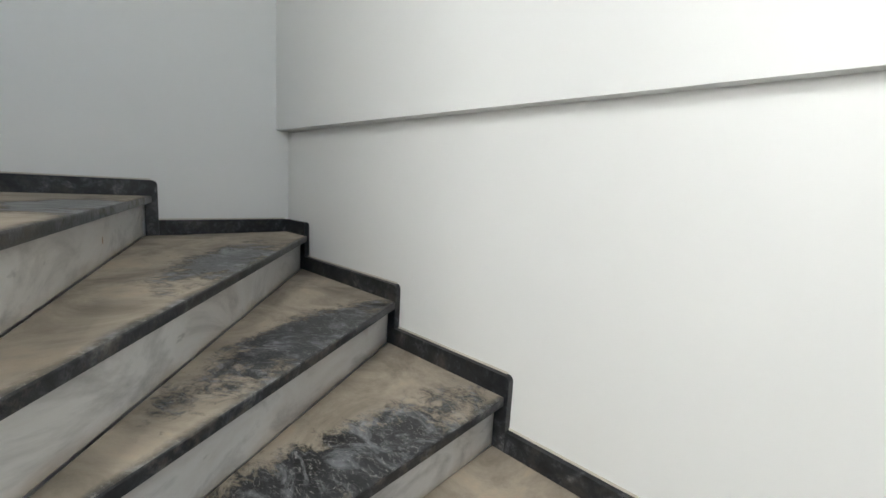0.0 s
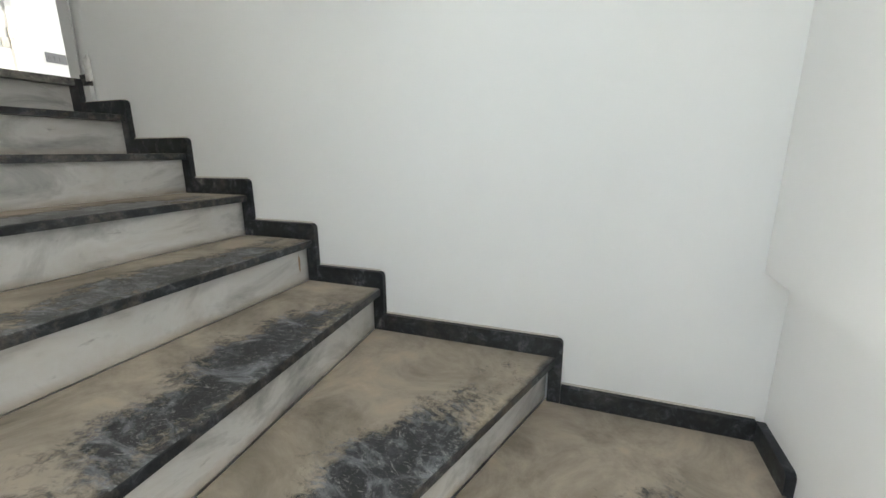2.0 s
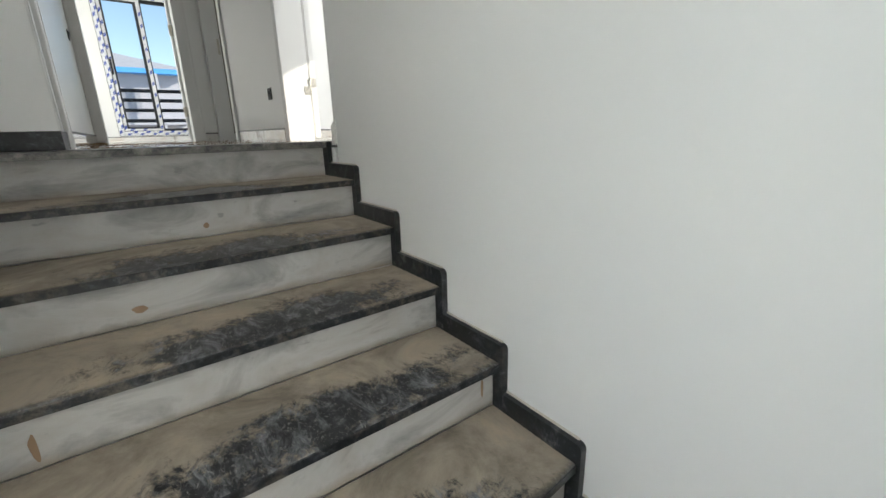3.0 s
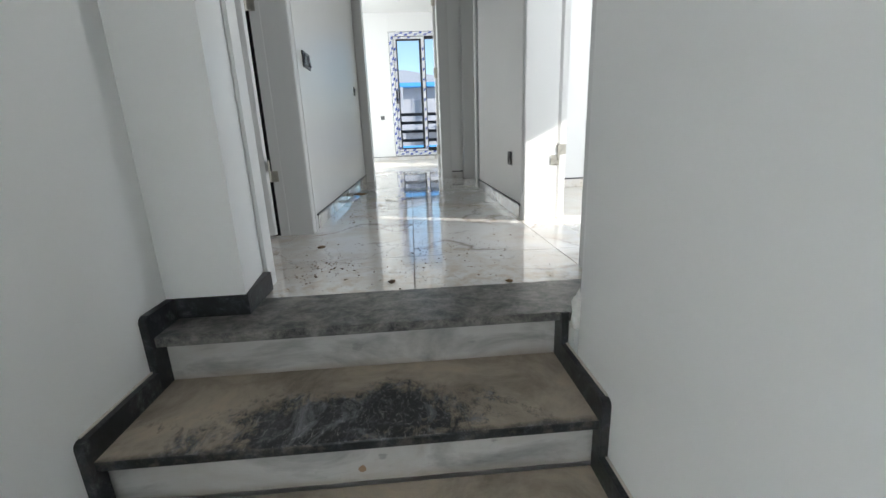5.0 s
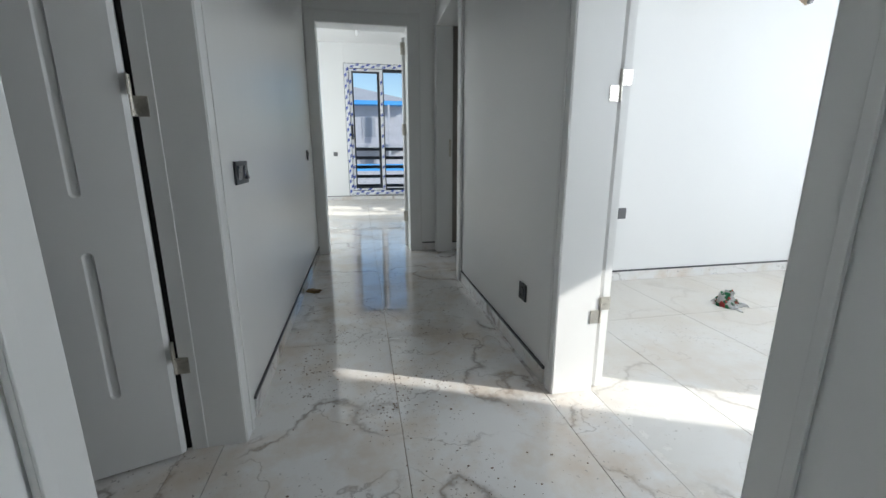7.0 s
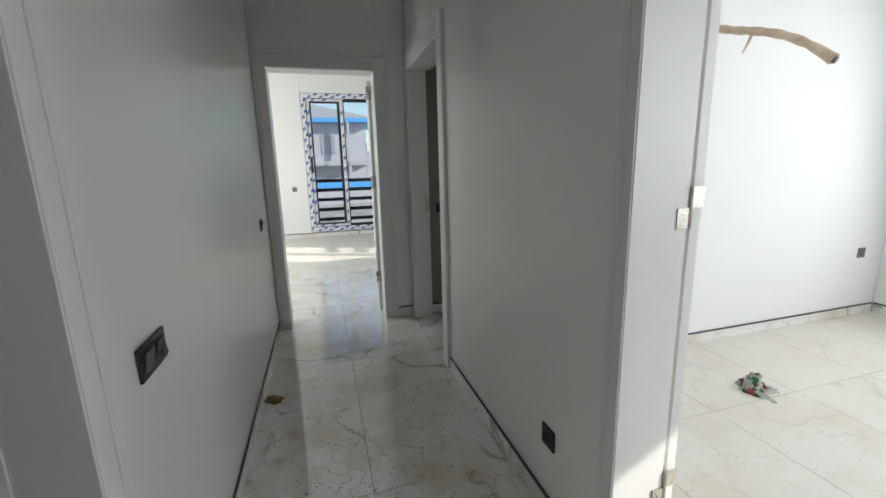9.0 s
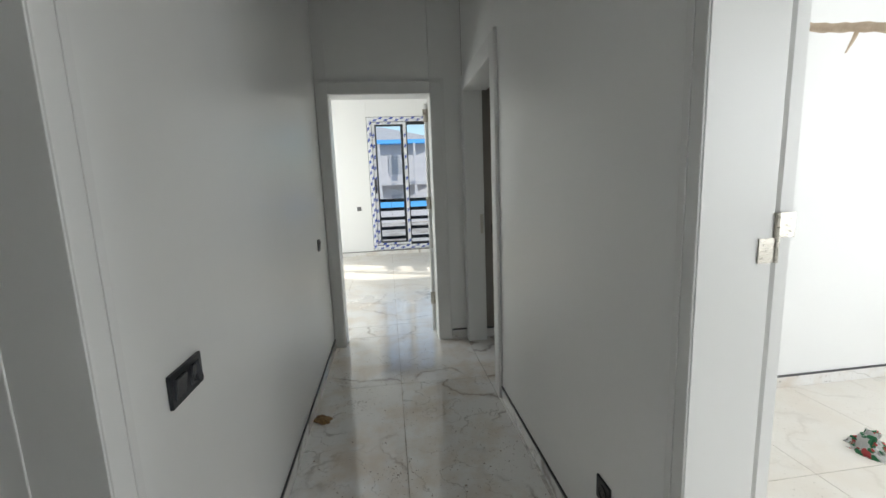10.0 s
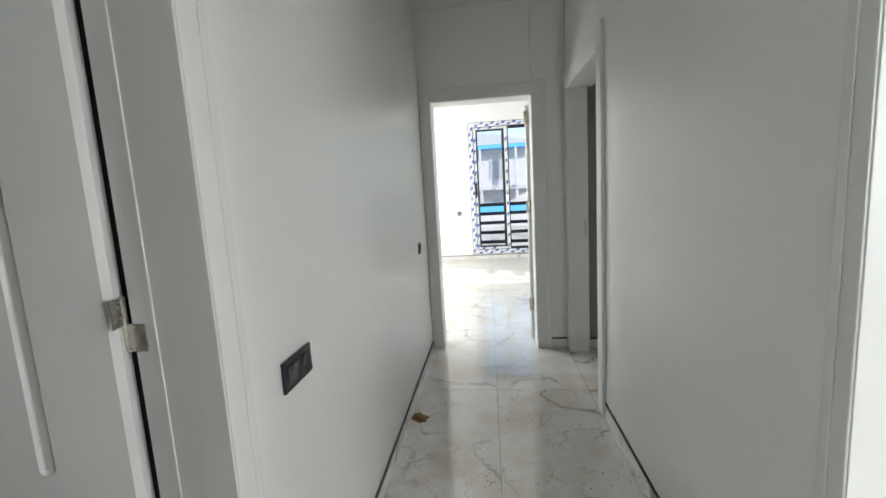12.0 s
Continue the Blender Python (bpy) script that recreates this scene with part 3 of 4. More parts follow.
part("paint_edge", boxes((XE - 0.007, YS + 0.02, z7 + SH + 0.0005, XE - 0.0005, fronts[6] - 0.014, z7 + SH + 0.005), bevel=0.002), M_LIP, sk_e, "uneven cream paint edge")
part("skirting_piece", boxes((XE - SK, YS + SK, z7 - 0.002, XE, fronts[6] - 0.013, z7 + SH), bevel=0.002), M_SKIRT, sk_e)
sx = {7: 0.235, 8: -0.385, 9: -0.845, 10: -1.20, 11: -1.385}
part("skirting_piece", outline_piece(step_outline(sx[7], XE, z7, 1), SK, lambda u, t, z: (u, YS + t, z)), M_SKIRT, sk_s)
for k in (8, 9, 10):
    part("skirting_piece", outline_piece(step_outline(sx[k], sx[k - 1], -k * RISE, 1), SK, lambda u, t, z: (u, YS + t, z)), M_SKIRT, sk_s)
    part("paint_edge", boxes((sx[k] + 0.004, YS + 0.0005, -k * RISE + SH + 0.0005, sx[k - 1] - 0.014, YS + 0.007, -k * RISE + SH + 0.005), bevel=0.002), M_LIP, sk_s, "uneven cream paint edge")
# at the landing
part("skirting_piece", outline_piece([(0.450, -RISE - 0.002), (0.450, 0.05), (0.454, 0.06), (0.464, 0.066), (0.581, 0.066), (0.581, 0.003), (0.505, 0.003), (0.505, -RISE - 0.002)], SK, lambda u, t, z: (XW + t, u, z)), M_SKIRT, sk_i)
part("skirting_piece", boxes((XW, 0.581, 0.003, -0.468, 0.600, 0.066), bevel=0.002), M_SKIRT, sk_i)
part("skirting_piece", boxes((-0.4965, 0.600, 0.003, -0.469, 0.787, 0.066), bevel=0.002), M_SKIRT, sk_i)
part("skirting_piece", outline_piece([(0.450, -RISE - 0.002), (0.450, -0.012), (0.456, 0.002), (0.505, 0.002), (0.505, -RISE - 0.002)], SK, lambda u, t, z: (XE - t, u, z)), M_SKIRT, sk_e)
part("skirting_piece", boxes((0.598, 0.43, 0.003, 0.616, 0.766, 0.066), bevel=0.002), M_SKIRT, sk_e)

def rust_mark(k, x, z, w, h, seed):
    y = overhang(k)
    bm = bmesh.new()
    ring = []
    for i in range(18):
        a = 2 * math.pi * i / 18
        n = 1 + 0.45 * noise.noise(Vector((math.cos(a) * 1.3 + seed, math.sin(a) * 1.3, seed)))
        ring.append(bm.verts.new((x + w * n * math.cos(a), y - 0.0008, z + h * n * math.sin(a))))
    mid = bm.verts.new((x, y - 0.0012, z))
    for i in range(18):
        bm.faces.new((mid, ring[i], ring[(i + 1) % 18]))
    return part("rust_stain", bm, M_RUST, STEPS[k], "orange-brown rust stain")


for k, x, z, w, h, sd2 in ((1, 0.0, -0.11, 0.009, 0.009, 1.0), (2, -0.22, -0.105, 0.016, 0.010, 2.0), (4, 0.50, -0.075, 0.005, 0.030, 3.0),
                            (3, -0.42, -0.10, 0.007, 0.028, 4.0), (6, 0.1, -0.09, 0.006, 0.008, 5.0)):
    rust_mark(k, x, z, w, h, sd2)

# ---- doors ----
def frame_along_y(name, label, face, out, depth_to, y0, y1, cw=0.085, top=DOOR_H, near=0.0, proud=0.018, far_cw=0.085):
    """Casing and jambs of an opening in a wall that runs along y. face: the corridor face; out: +1 or -1 towards the corridor."""
    fr = thing(name, label, "door frame", kind="structure")
    a, b = sorted((face, face + out * proud))
    part("casing", boxes((a + near, y0 - cw, 0.0, b + near, y0, top + cw), bevel=0.004), M_DOOR, fr)
    part("casing", boxes((a, y1, 0.0, b, y1 + far_cw, top + cw), bevel=0.004), M_DOOR, fr)
    e, g = sorted((face + out * proud, face + out * (proud + 0.004)))
    part("casing_edge", boxes((e + near, y0 - cw, 0.0, g + near, y0 - cw + 0.022, top + cw), bevel=0.002), M_DOOR, fr)
    part("casing_edge", boxes((e, y1 + far_cw - 0.022, 0.0, g, y1 + far_cw, top + cw), bevel=0.002), M_DOOR, fr)
    part("casing_head", boxes((a, y0 + 0.001, top, b, y1 - 0.001, top + cw), bevel=0.004), M_DOOR, fr)
    c, d = sorted((face + out * (proud - 0.004), depth_to))
    part("jamb", boxes((c, y0 - 0.02, 0.0, d, y0 + 0.003, top), bevel=0.002), M_DOOR, fr)
    part("jamb", boxes((c, y1 - 0.003, 0.0, d, y1 + 0.02, top), bevel=0.002), M_DOOR, fr)
    part("jamb_head", boxes((c, y0 + 0.004, top - 0.003, d, y1 - 0.004, top + 0.02), bevel=0.002), M_DOOR, fr)
    return fr


def hinge(parent, at, face_a, face_b):
    """A butt hinge: two plates and a knuckle. face_a, face_b: unit directions in which each plate reaches from the pin."""
    h = part("hinge", tube(bmesh.new(), [(at[0], at[1], at[2] - 0.055), (at[0], at[1], at[2] + 0.055)], [0.006, 0.006], 8), M_STEEL, parent, "brushed nickel hinge")
    for f, lo, hi in ((face_a, 0.0, 0.055), (face_b, -0.055, 0.0)):
        q = Vector((f[1], -f[0], 0)) * 0.0015
        p0, p1 = Vector((at[0], at[1], 0)), Vector((at[0], at[1], 0)) + Vector((f[0], f[1], 0)) * 0.042
        bm = prism([(p0 + q).to_2d(), (p1 + q).to_2d(), (p1 - q).to_2d(), (p0 - q).to_2d()], at[2] + lo, at[2] + hi)
        pl = part("hinge_plate", bm, M_STEEL, h)
        n = q.normalized()
        for sz in (0.25, 0.5, 0.75):
            c = p0.lerp(p1, 0.55 if sz == 0.5 else 0.75)
            for sgn in (1, -1):
                e = c + n * 0.0018 * sgn
                zz = at[2] + lo + (hi - lo) * sz
                tube_bm = tube(bmesh.new(), [(e.x, e.y, zz), (e.x + n.x * 0.0012 * sgn, e.y + n.y * 0.0012 * sgn, zz)], [0.0026, 0.0022], 6)
                part("screw", tube_bm, M_STEEL, h)
    return h


def grooved_panel(x0, x1, z0, z1, y0, y1, grooves, depth=0.007):
    """A door panel with round-ended grooves routed into both faces and a chamfered hinge edge."""
    bm = bmesh.new()
    rims = {}
    for y, inward, cut in ((y0, 1, 0.0), (y1, -1, 0.013)):
        rect = [bm.verts.new((x, y, z)) for x, z in ((x0 + cut, z0), (x1, z0), (x1, z1), (x0 + cut, z1))]
        rims[y] = rect
        edges = [bm.edges.new((rect[k], rect[(k + 1) % 4])) for k in range(4)]
        for gx0, gx1, gz0, gz1 in grooves:
            loops = []
            for shrink, sink in ((0.0, 0.0), (0.0035, 0.8), (0.006, 1.0)):
                r = (gx1 - gx0) / 2 - shrink
                cx = (gx0 + gx1) / 2
                ring = []
                for k in range(16):
                    a = math.pi * (k + 0.5) / 8
                    cz = gz1 - (gx1 - gx0) / 2 if math.sin(a) > 0 else gz0 + (gx1 - gx0) / 2
                    ring.append(bm.verts.new((cx + r * math.cos(a), y + inward * depth * sink, cz + r * math.sin(a))))
                loops.append(ring)
            edges += [bm.edges.new((loops[0][k], loops[0][(k + 1) % 16])) for k in range(16)]
            for la, lb in zip(loops, loops[1:]):
                for k in range(16):
                    bm.faces.new((la[k], la[(k + 1) % 16], lb[(k + 1) % 16], lb[k]))
            bm.faces.new(loops[-1])
        bmesh.ops.triangle_fill(bm, use_beauty=True, edges=edges)
    a, b = rims[y0], rims[y1]
    lo, hi = bm.verts.new((x0, y1 - 0.009, z0)), bm.verts.new((x0, y1 - 0.009, z1))
    for q in ((a[0], a[1], b[1], b[0], lo), (a[1], a[2], b[2], b[1]), (a[2], a[3], hi, b[3], b[2]), (a[3], a[0], lo, hi), (b[0], b[3], hi, lo)):
        bm.faces.new(q)
    return bm


def leaf(name, label, at, rz, width, height=2.05, lip=0.0):
    """A lacquered leaf with long grooves; local x from the hinge outwards, y its thickness."""
    d = thing(name, label, "door", at, rz, kind="structure")
    grooves = [(x, x + 0.027, a, b) for x in (0.123, width - 0.16) for a, b in ((0.26, 0.71), (0.86, 1.88))]
    part("panel", grooved_panel(-lip, width, 0.012, height, -0.04, 0.0, grooves), M_DOOR, d)
    return d


frame_l = frame_along_y("door_frame_left", "white lacquered frame of the side room's door", XL, 1, -0.70, 0.873, 1.645, near=0.039, proud=0.010, far_cw=0.075)
# Black strip added behind the hinge gap so that the gap stays dark.
part("gap_backing", boxes((-0.80, 1.652, 0.0, -0.7015, 1.662, 2.08)), M_RECESS, frame_l, "black strip behind the hinge gap")
bm = boxes((-0.698, 1.6385, 0.0, -0.650, 1.6432, 2.08), bevel=0.0022)
part("door_stop", bm, M_DOOR, frame_l, "rounded white stop strip")
frame_along_y("door_frame_bedroom", "white lacquered frame of the bedroom door", XR, -1, 0.8155, 0.856, 1.709, near=-0.021, proud=0.004, far_cw=0.058)
bath = frame_along_y("door_frame_bathroom", "white lacquered frame of the bathroom door", XR, -1, 0.778, 3.40, 4.28, cw=0.115)
part("strike_plate", boxes((0.742, 4.2735, 0.94, 0.764, 4.2765, 1.10), (0.747, 4.272, 0.985, 0.759, 4.2737, 1.03), bevel=0.001), M_STEEL, bath, "brushed steel lock strike plate")

fd = thing("door_frame_far", "white lacquered frame round the open doorway", "door frame", kind="structure")
for a, b in ((-0.5285, -0.44), (0.37, 0.485)):
    part("casing", boxes((a, YD - 0.018, 0, b, YD, DOOR_H + 0.115), bevel=0.004), M_DOOR, fd)
part("casing_edge", boxes((0.463, YD - 0.024, 0, 0.485, YD - 0.018, DOOR_H + 0.115), bevel=0.002), M_DOOR, fd)
part("casing_edge", boxes((-0.5285, YD - 0.024, 0, -0.507, YD - 0.018, DOOR_H + 0.115), bevel=0.002), M_DOOR, fd)
part("casing_head", boxes((-0.439, YD - 0.016, DOOR_H, 0.369, YD, DOOR_H + 0.105), bevel=0.004), M_DOOR, fd)
part("casing_edge", boxes((-0.50, YD - 0.022, DOOR_H + 0.083, 0.46, YD - 0.016, DOOR_H + 0.105), bevel=0.002), M_DOOR, fd)
part("jamb", boxes((-0.46, YD - 0.006, 0, -0.437, YD + 0.184, DOOR_H), bevel=0.002), M_DOOR, fd)
part("jamb", boxes((0.367, YD - 0.006, 0, 0.39, YD + 0.184, DOOR_H), bevel=0.002), M_DOOR, fd)
part("jamb_head", boxes((-0.436, YD - 0.006, DOOR_H - 0.003, 0.366, YD + 0.184, DOOR_H + 0.02), bevel=0.002), M_DOOR, fd)

LEFT_RZ = 199.0
door_l = leaf("door_left", "white lacquered door standing half open, long vertical grooves", (-0.717, 1.607, 0), LEFT_RZ, 0.74, lip=0.012)
door_b = leaf("door_bedroom", "white lacquered bedroom door folded back against the wall", (0.825, 1.712, 0), 90.0, 0.82)
door_f = leaf("door_far", "white lacquered door opened into the far room", (0.334, 4.584, 0), 84.0, 0.79)
for z in (0.34, 1.13, 1.92):
    hinge(door_l, tuple(door_l.matrix_basis.inverted() @ Vector((-0.7105, 1.6365, z))), (0, 1), tuple((door_l.matrix_basis.to_3x3().inverted() @ Vector((1, 0, 0)))[:2]))
for z in (0.36, 1.21, 1.93):
    hinge(door_b, tuple(door_b.matrix_basis.inverted() @ Vector((0.8215, 1.7035, z))), (0.0, -1.0), (0.0, 1.0))
for z in (0.33, 1.20, 1.95):
    hinge(door_f, tuple(door_f.matrix_basis.inverted() @ Vector((0.366, 4.575, z))), (0.0, 1.0), (-0.3, 0.95))

# ---- skirting tiles with a dark strip on top ----
def skirting(rows, label):
    th = thing("baseboard", label, "baseboard", kind="structure")
    for x0, y0, x1, y1, nx, ny in rows:
        for thick, z0, z1, mat, nm in ((0.008, 0.0, 0.072, M_TILE, "skirting_tile"), (0.010, 0.0725, 0.084, M_TRIM, "trim_strip")):
            a, b = sorted((x0, x1 + nx * thick))
            c, d = sorted((y0, y1 + ny * thick))
            part(nm, boxes((a, c, z0, b, d, z1), bevel=0.0012), mat, th)
    return th


skirting([(XL, 1.79, XL, 4.366, 1, 0)], "marble-look skirting with a dark strip along the corridor")
skirting([(XR, 1.785, XR, 3.284, -1, 0), (0.488, YD, 0.618, YD, 0, -1)], "marble-look skirting with a dark strip along the corridor")
skirting([(0.88, 3.06, 4.385, 3.06, 0, -1), (4.4, -0.55, 4.4, 3.048, -1, 0), (0.815, 2.6, 0.815, 3.04, 1, 0)], "marble-look skirting with a dark strip in the bedroom")
skirting([(-2.59, YF, 2.79, YF, 0, -1), (-2.6, 4.6, -2.6, 9.25, 1, 0)], "marble-look skirting with a dark strip in the far room")
skirting([(0.78, YD - 0.021, 2.1, YD - 0.021, 0, -1)], "marble-look skirting in the bathroom")

# ---- switches and sockets: local x along the wall, y out of it ----
def fitting(name, label, category, at, rz, width, modules, mat):
    th = thing(name, label, category, at, rz)
    part("cover_plate", boxes((-width / 2, 0.0005, -0.041, width / 2, 0.009, 0.041), bevel=0.003), mat, th)
    for kind, cx in modules:
        if kind == "rocker":
            bm = boxes((cx - 0.026, 0.0085, -0.026, cx + 0.026, 0.0135, 0.026), bevel=0.002)
            for v in bm.verts:
                if v.co.y > 0.010:
                    v.co.y += 0.004 * (v.co.z / 0.026)
            part("rocker", bm, M_ROCKER, th)
        elif kind == "pair":
            for s in (-1, 1):
                bm = boxes((cx + s * 0.0135 - 0.0125, 0.0085, -0.026, cx + s * 0.0135 + 0.0125, 0.0135, 0.026), bevel=0.002)
                for v in bm.verts:
                    if v.co.y > 0.010:
                        v.co.y += 0.004 * s * (v.co.z / 0.026)
                part("rocker", bm, M_ROCKER, th)
        elif kind == "socket":
            bm = bmesh.new()
            seg = 24
            prof = [(0.026, 0.0088), (0.026, 0.0125), (0.021, 0.0125), (0.0195, 0.0095), (0.0, 0.0095)]
            rings = [[bm.verts.new((cx + r * math.cos(2 * math.pi * i / seg), y, r * math.sin(2 * math.pi * i / seg))) for i in range(seg)] for r, y in prof[:-1]]
            for r0, r1 in zip(rings, rings[1:]):
                for i in range(seg):
                    bm.faces.new((r0[i], r0[(i + 1) % seg], r1[(i + 1) % seg], r1[i]))
            bm.faces.new(rings[-1])
            part("socket_well", bm, mat, th)
            for s in (-1, 1):
                part("pin_hole", tube(bmesh.new(), [(cx + s * 0.0095, 0.0094, 0), (cx + s * 0.0095, 0.0102, 0)], [0.003, 0.003], 8), M_RECESS, th)
        elif kind == "data":
            part("jack_cover", boxes((cx - 0.022, 0.0088, -0.022, cx + 0.022, 0.0118, 0.022), bevel=0.002), mat, th)
    return th


fitting("light_switch", "black double light switch on the white corridor wall", "light switch", (XL, 1.94, 0.907), -90, 0.158, [("pair", -0.038), ("rocker", 0.038)], M_BLACK)
fitting("light_switch", "small black light switch beside the far doorway", "light switch", (XL, 3.96, 0.955), -90, 0.082, [("rocker", 0)], M_BLACK)
fitting("light_switch", "black double light switch at the stair top", "light switch", (0.6195, 0.645, 0.911), 90, 0.167, [("rocker", -0.04), ("rocker", 0.04)], M_BLACK)
fitting("wall_socket", "black wall socket low on the corridor wall", "wall socket", (XR, 2.052, 0.333), 90, 0.082, [("socket", 0)], M_BLACK)
fitting("wall_socket", "grey wall socket beside the taped window", "wall socket", (-0.59, YF, 0.945), 180, 0.084, [("data", 0)], M_GREYP)
fitting("wall_socket", "grey double wall socket on the bedroom wall", "wall socket", (1.77, 3.06, 0.531), 180, 0.16, [("socket", 0.038), ("data", -0.038)], M_GREYP)
fitting("wall_socket", "grey wall socket near the bedroom corner", "wall socket", (4.13, 3.06, 0.543), 180, 0.084, [("socket", 0)], M_GREYP)
fitting("light_switch", "black switch inside the bathroom", "light switch", (0.90, YD - 0.02, 0.965), 180, 0.084, [("rocker", 0)], M_BLACK)

# ---- far window, still in its printed protective film ----
WX0, WX1, WZ0, WZ1 = -0.343, 1.103, 0.10, 2.70
win = thing("window_1", "tall sliding window in blue-printed protective film", "window", kind="structure")
Y0 = YF - 0.012


def film_bar(x0, z0, x1, z1, y, depth, parent, name="film_covered_frame"):
    bar = part(name, boxes((x0, y, z0, x1, y + depth, z1), bevel=0.004), M_FILM, parent)
    upright = (z1 - z0) > (x1 - x0)
    length, across = ((z1 - z0), (x1 - x0)) if upright else ((x1 - x0), (z1 - z0))
    bm = bmesh.new()
    i, s = 0, 0.035
    rows = 2 if across > 0.07 else 1
    while s < length - 0.10:
        for r in range(rows):
            o = s + (0.105 if r else 0.0)
            if o > length - 0.07:
                continue
            for q in range(2):
                u0, u1 = o + q * 0.018, o + 0.062 + q * 0.018
                c0 = across * ((0.12 + 0.44 * r) if rows == 2 else 0.22) + q * 0.021
                a = (x0 + c0, z0 + u0, x0 + c0 + 0.017, z0 + u1) if upright else (x0 + u0, z0 + c0, x0 + u1, z0 + c0 + 0.017)
                box(bm, a[0], y - 0.0016, a[1], a[2], y - 0.0004, a[3])
        s += 0.21
    part("film_print", bm, M_TAPEBLUE, bar, "blue printed marks")
    return bar


for a, b, c, d in ((WX0 - 0.007, WZ0 - 0.007, WX0 - 0.0005, WZ1 + 0.007), (WX1 + 0.0005, WZ0 - 0.007, WX1 + 0.007, WZ1 + 0.007),
                   (WX0, WZ0 - 0.007, WX1, WZ0 - 0.0005), (WX0, WZ1 + 0.0005, WX1, WZ1 + 0.007)):
    part("gasket", boxes((a, YF - 0.006, b, c, YF + 0.02, d)), M_RECESS, win, "dark sealing joint")
OW, SW = 0.085, 0.060
for a, b, c, d in ((WX0 + OW + 0.0005, WZ0 + OW, WX0 + OW + 0.008, WZ1 - OW), (WX0 + OW, WZ0 + OW + 0.0005, WX1 - OW, WZ0 + OW + 0.008), (WX0 + OW, WZ1 - OW - 0.008, WX1 - OW, WZ1 - OW - 0.0005)):
    part("gasket", boxes((a, Y0 + 0.004, b, c, Y0 + 0.03, d)), M_RECESS, win, "dark sliding track")
film_bar(WX0, WZ0, WX0 + OW, WZ1, Y0, 0.09, win)
film_bar(WX1 - OW, WZ0, WX1, WZ1, Y0, 0.09, win)
film_bar(WX0 + OW + 0.001, WZ0, WX1 - OW - 0.001, WZ0 + OW, Y0, 0.09, win)
film_bar(WX0 + OW + 0.001, WZ1 - OW, WX1 - OW - 0.001, WZ1, Y0, 0.09, win)
MID = 0.385
sash_l = thing("window_sash", "film-covered sliding sash with a black handle", "window sash", kind="structure")
film_bar(WX0 + OW + 0.002, WZ0 + OW + 0.002, WX0 + OW + SW, WZ1 - OW - 0.002, Y0 + 0.02, 0.05, sash_l)
film_bar(MID - 0.03, WZ0 + OW + 0.002, MID + 0.03, WZ1 - OW - 0.002, Y0 + 0.02, 0.05, sash_l)
film_bar(WX0 + OW + SW + 0.001, WZ0 + OW + 0.002, MID - 0.031, WZ0 + OW + 0.05, Y0 + 0.02, 0.05, sash_l)
film_bar(WX0 + OW + SW + 0.001, WZ1 - OW - 0.05, MID - 0.031, WZ1 - OW - 0.002, Y0 + 0.02, 0.05, sash_l)
gx0, gx1, gz0, gz1 = WX0 + OW + SW, MID - 0.03, WZ0 + OW + 0.05, WZ1 - OW - 0.05
for b4 in ((gx0, gz0, gx0 + 0.03, gz1), (gx1 - 0.05, gz0, gx1, gz1), (gx0 + 0.031, gz0, gx1 - 0.051, gz0 + 0.03), (gx0 + 0.031, gz1 - 0.035, gx1 - 0.051, gz1)):
    part("glazing_bead", boxes((b4[0], Y0 + 0.03, b4[1], b4[2], Y0 + 0.06, b4[3]), bevel=0.002), M_ALU, sash_l, "anthracite glazing bead")
pane = part("pane", boxes((gx0 + 0.028, Y0 + 0.042, gz0 + 0.028, gx1 - 0.045, Y0 + 0.046, gz1 - 0.03)), M_GLASS, sash_l)
pane.visible_shadow = False
hd = part("handle", boxes((WX0 + OW + 0.012, Y0 - 0.002, 1.24, WX0 + OW + 0.045, Y0 + 0.021, 1.52), (WX0 + OW + 0.02, Y0 - 0.02, 1.27, WX0 + OW + 0.036, Y0 - 0.003, 1.49), bevel=0.003), M_ALU, sash_l, "black pull handle")
sash_r = thing("window_sash", "fixed window sash with an anthracite frame", "window sash", kind="structure")
rx0, rx1 = MID + 0.031, WX1 - OW - 0.002
for b4 in ((rx0, WZ0 + OW + 0.01, rx0 + 0.02, WZ1 - OW - 0.01), (rx1 - 0.075, WZ0 + OW + 0.002, rx1, WZ1 - OW - 0.002), (rx0 + 0.021, WZ0 + OW + 0.002, rx1 - 0.076, WZ0 + OW + 0.045), (rx0 + 0.021, WZ1 - OW - 0.055, rx1 - 0.076, WZ1 - OW - 0.002)):
    part("frame_bar", boxes((b4[0], Y0 + 0.05, b4[1], b4[2], Y0 + 0.085, b4[3]), bevel=0.002), M_ALU, sash_r)
pane = part("pane", boxes((rx0 + 0.018, Y0 + 0.066, WZ0 + OW + 0.04, rx1 - 0.07, Y0 + 0.070, WZ1 - OW - 0.05)), M_GLASS, sash_r)
pane.visible_shadow = False

# ---- balcony railing outside ----
structure("balcony_slab", boxes((-2.8, YF + 0.222, -0.25, 3.0, 10.5, 0.0)), M_SLAB, "grey stone balcony floor outside the window", "balcony")
rail = thing("balcony_railing", "anthracite balcony railing with flat horizontal slats", "railing")
for z in (1.055, 0.855, 0.645, 0.425, 0.205):
    part("slat", boxes((-2.7, 10.36, z - 0.037, 2.9, 10.39, z + 0.037), bevel=0.003), M_ALU, rail)
for x in (-2.66, -1.2, 1.5, 2.86):
    part("post", boxes((x - 0.025, 10.392, 0.0, x + 0.025, 10.44, 1.09), bevel=0.003), M_ALU, rail)

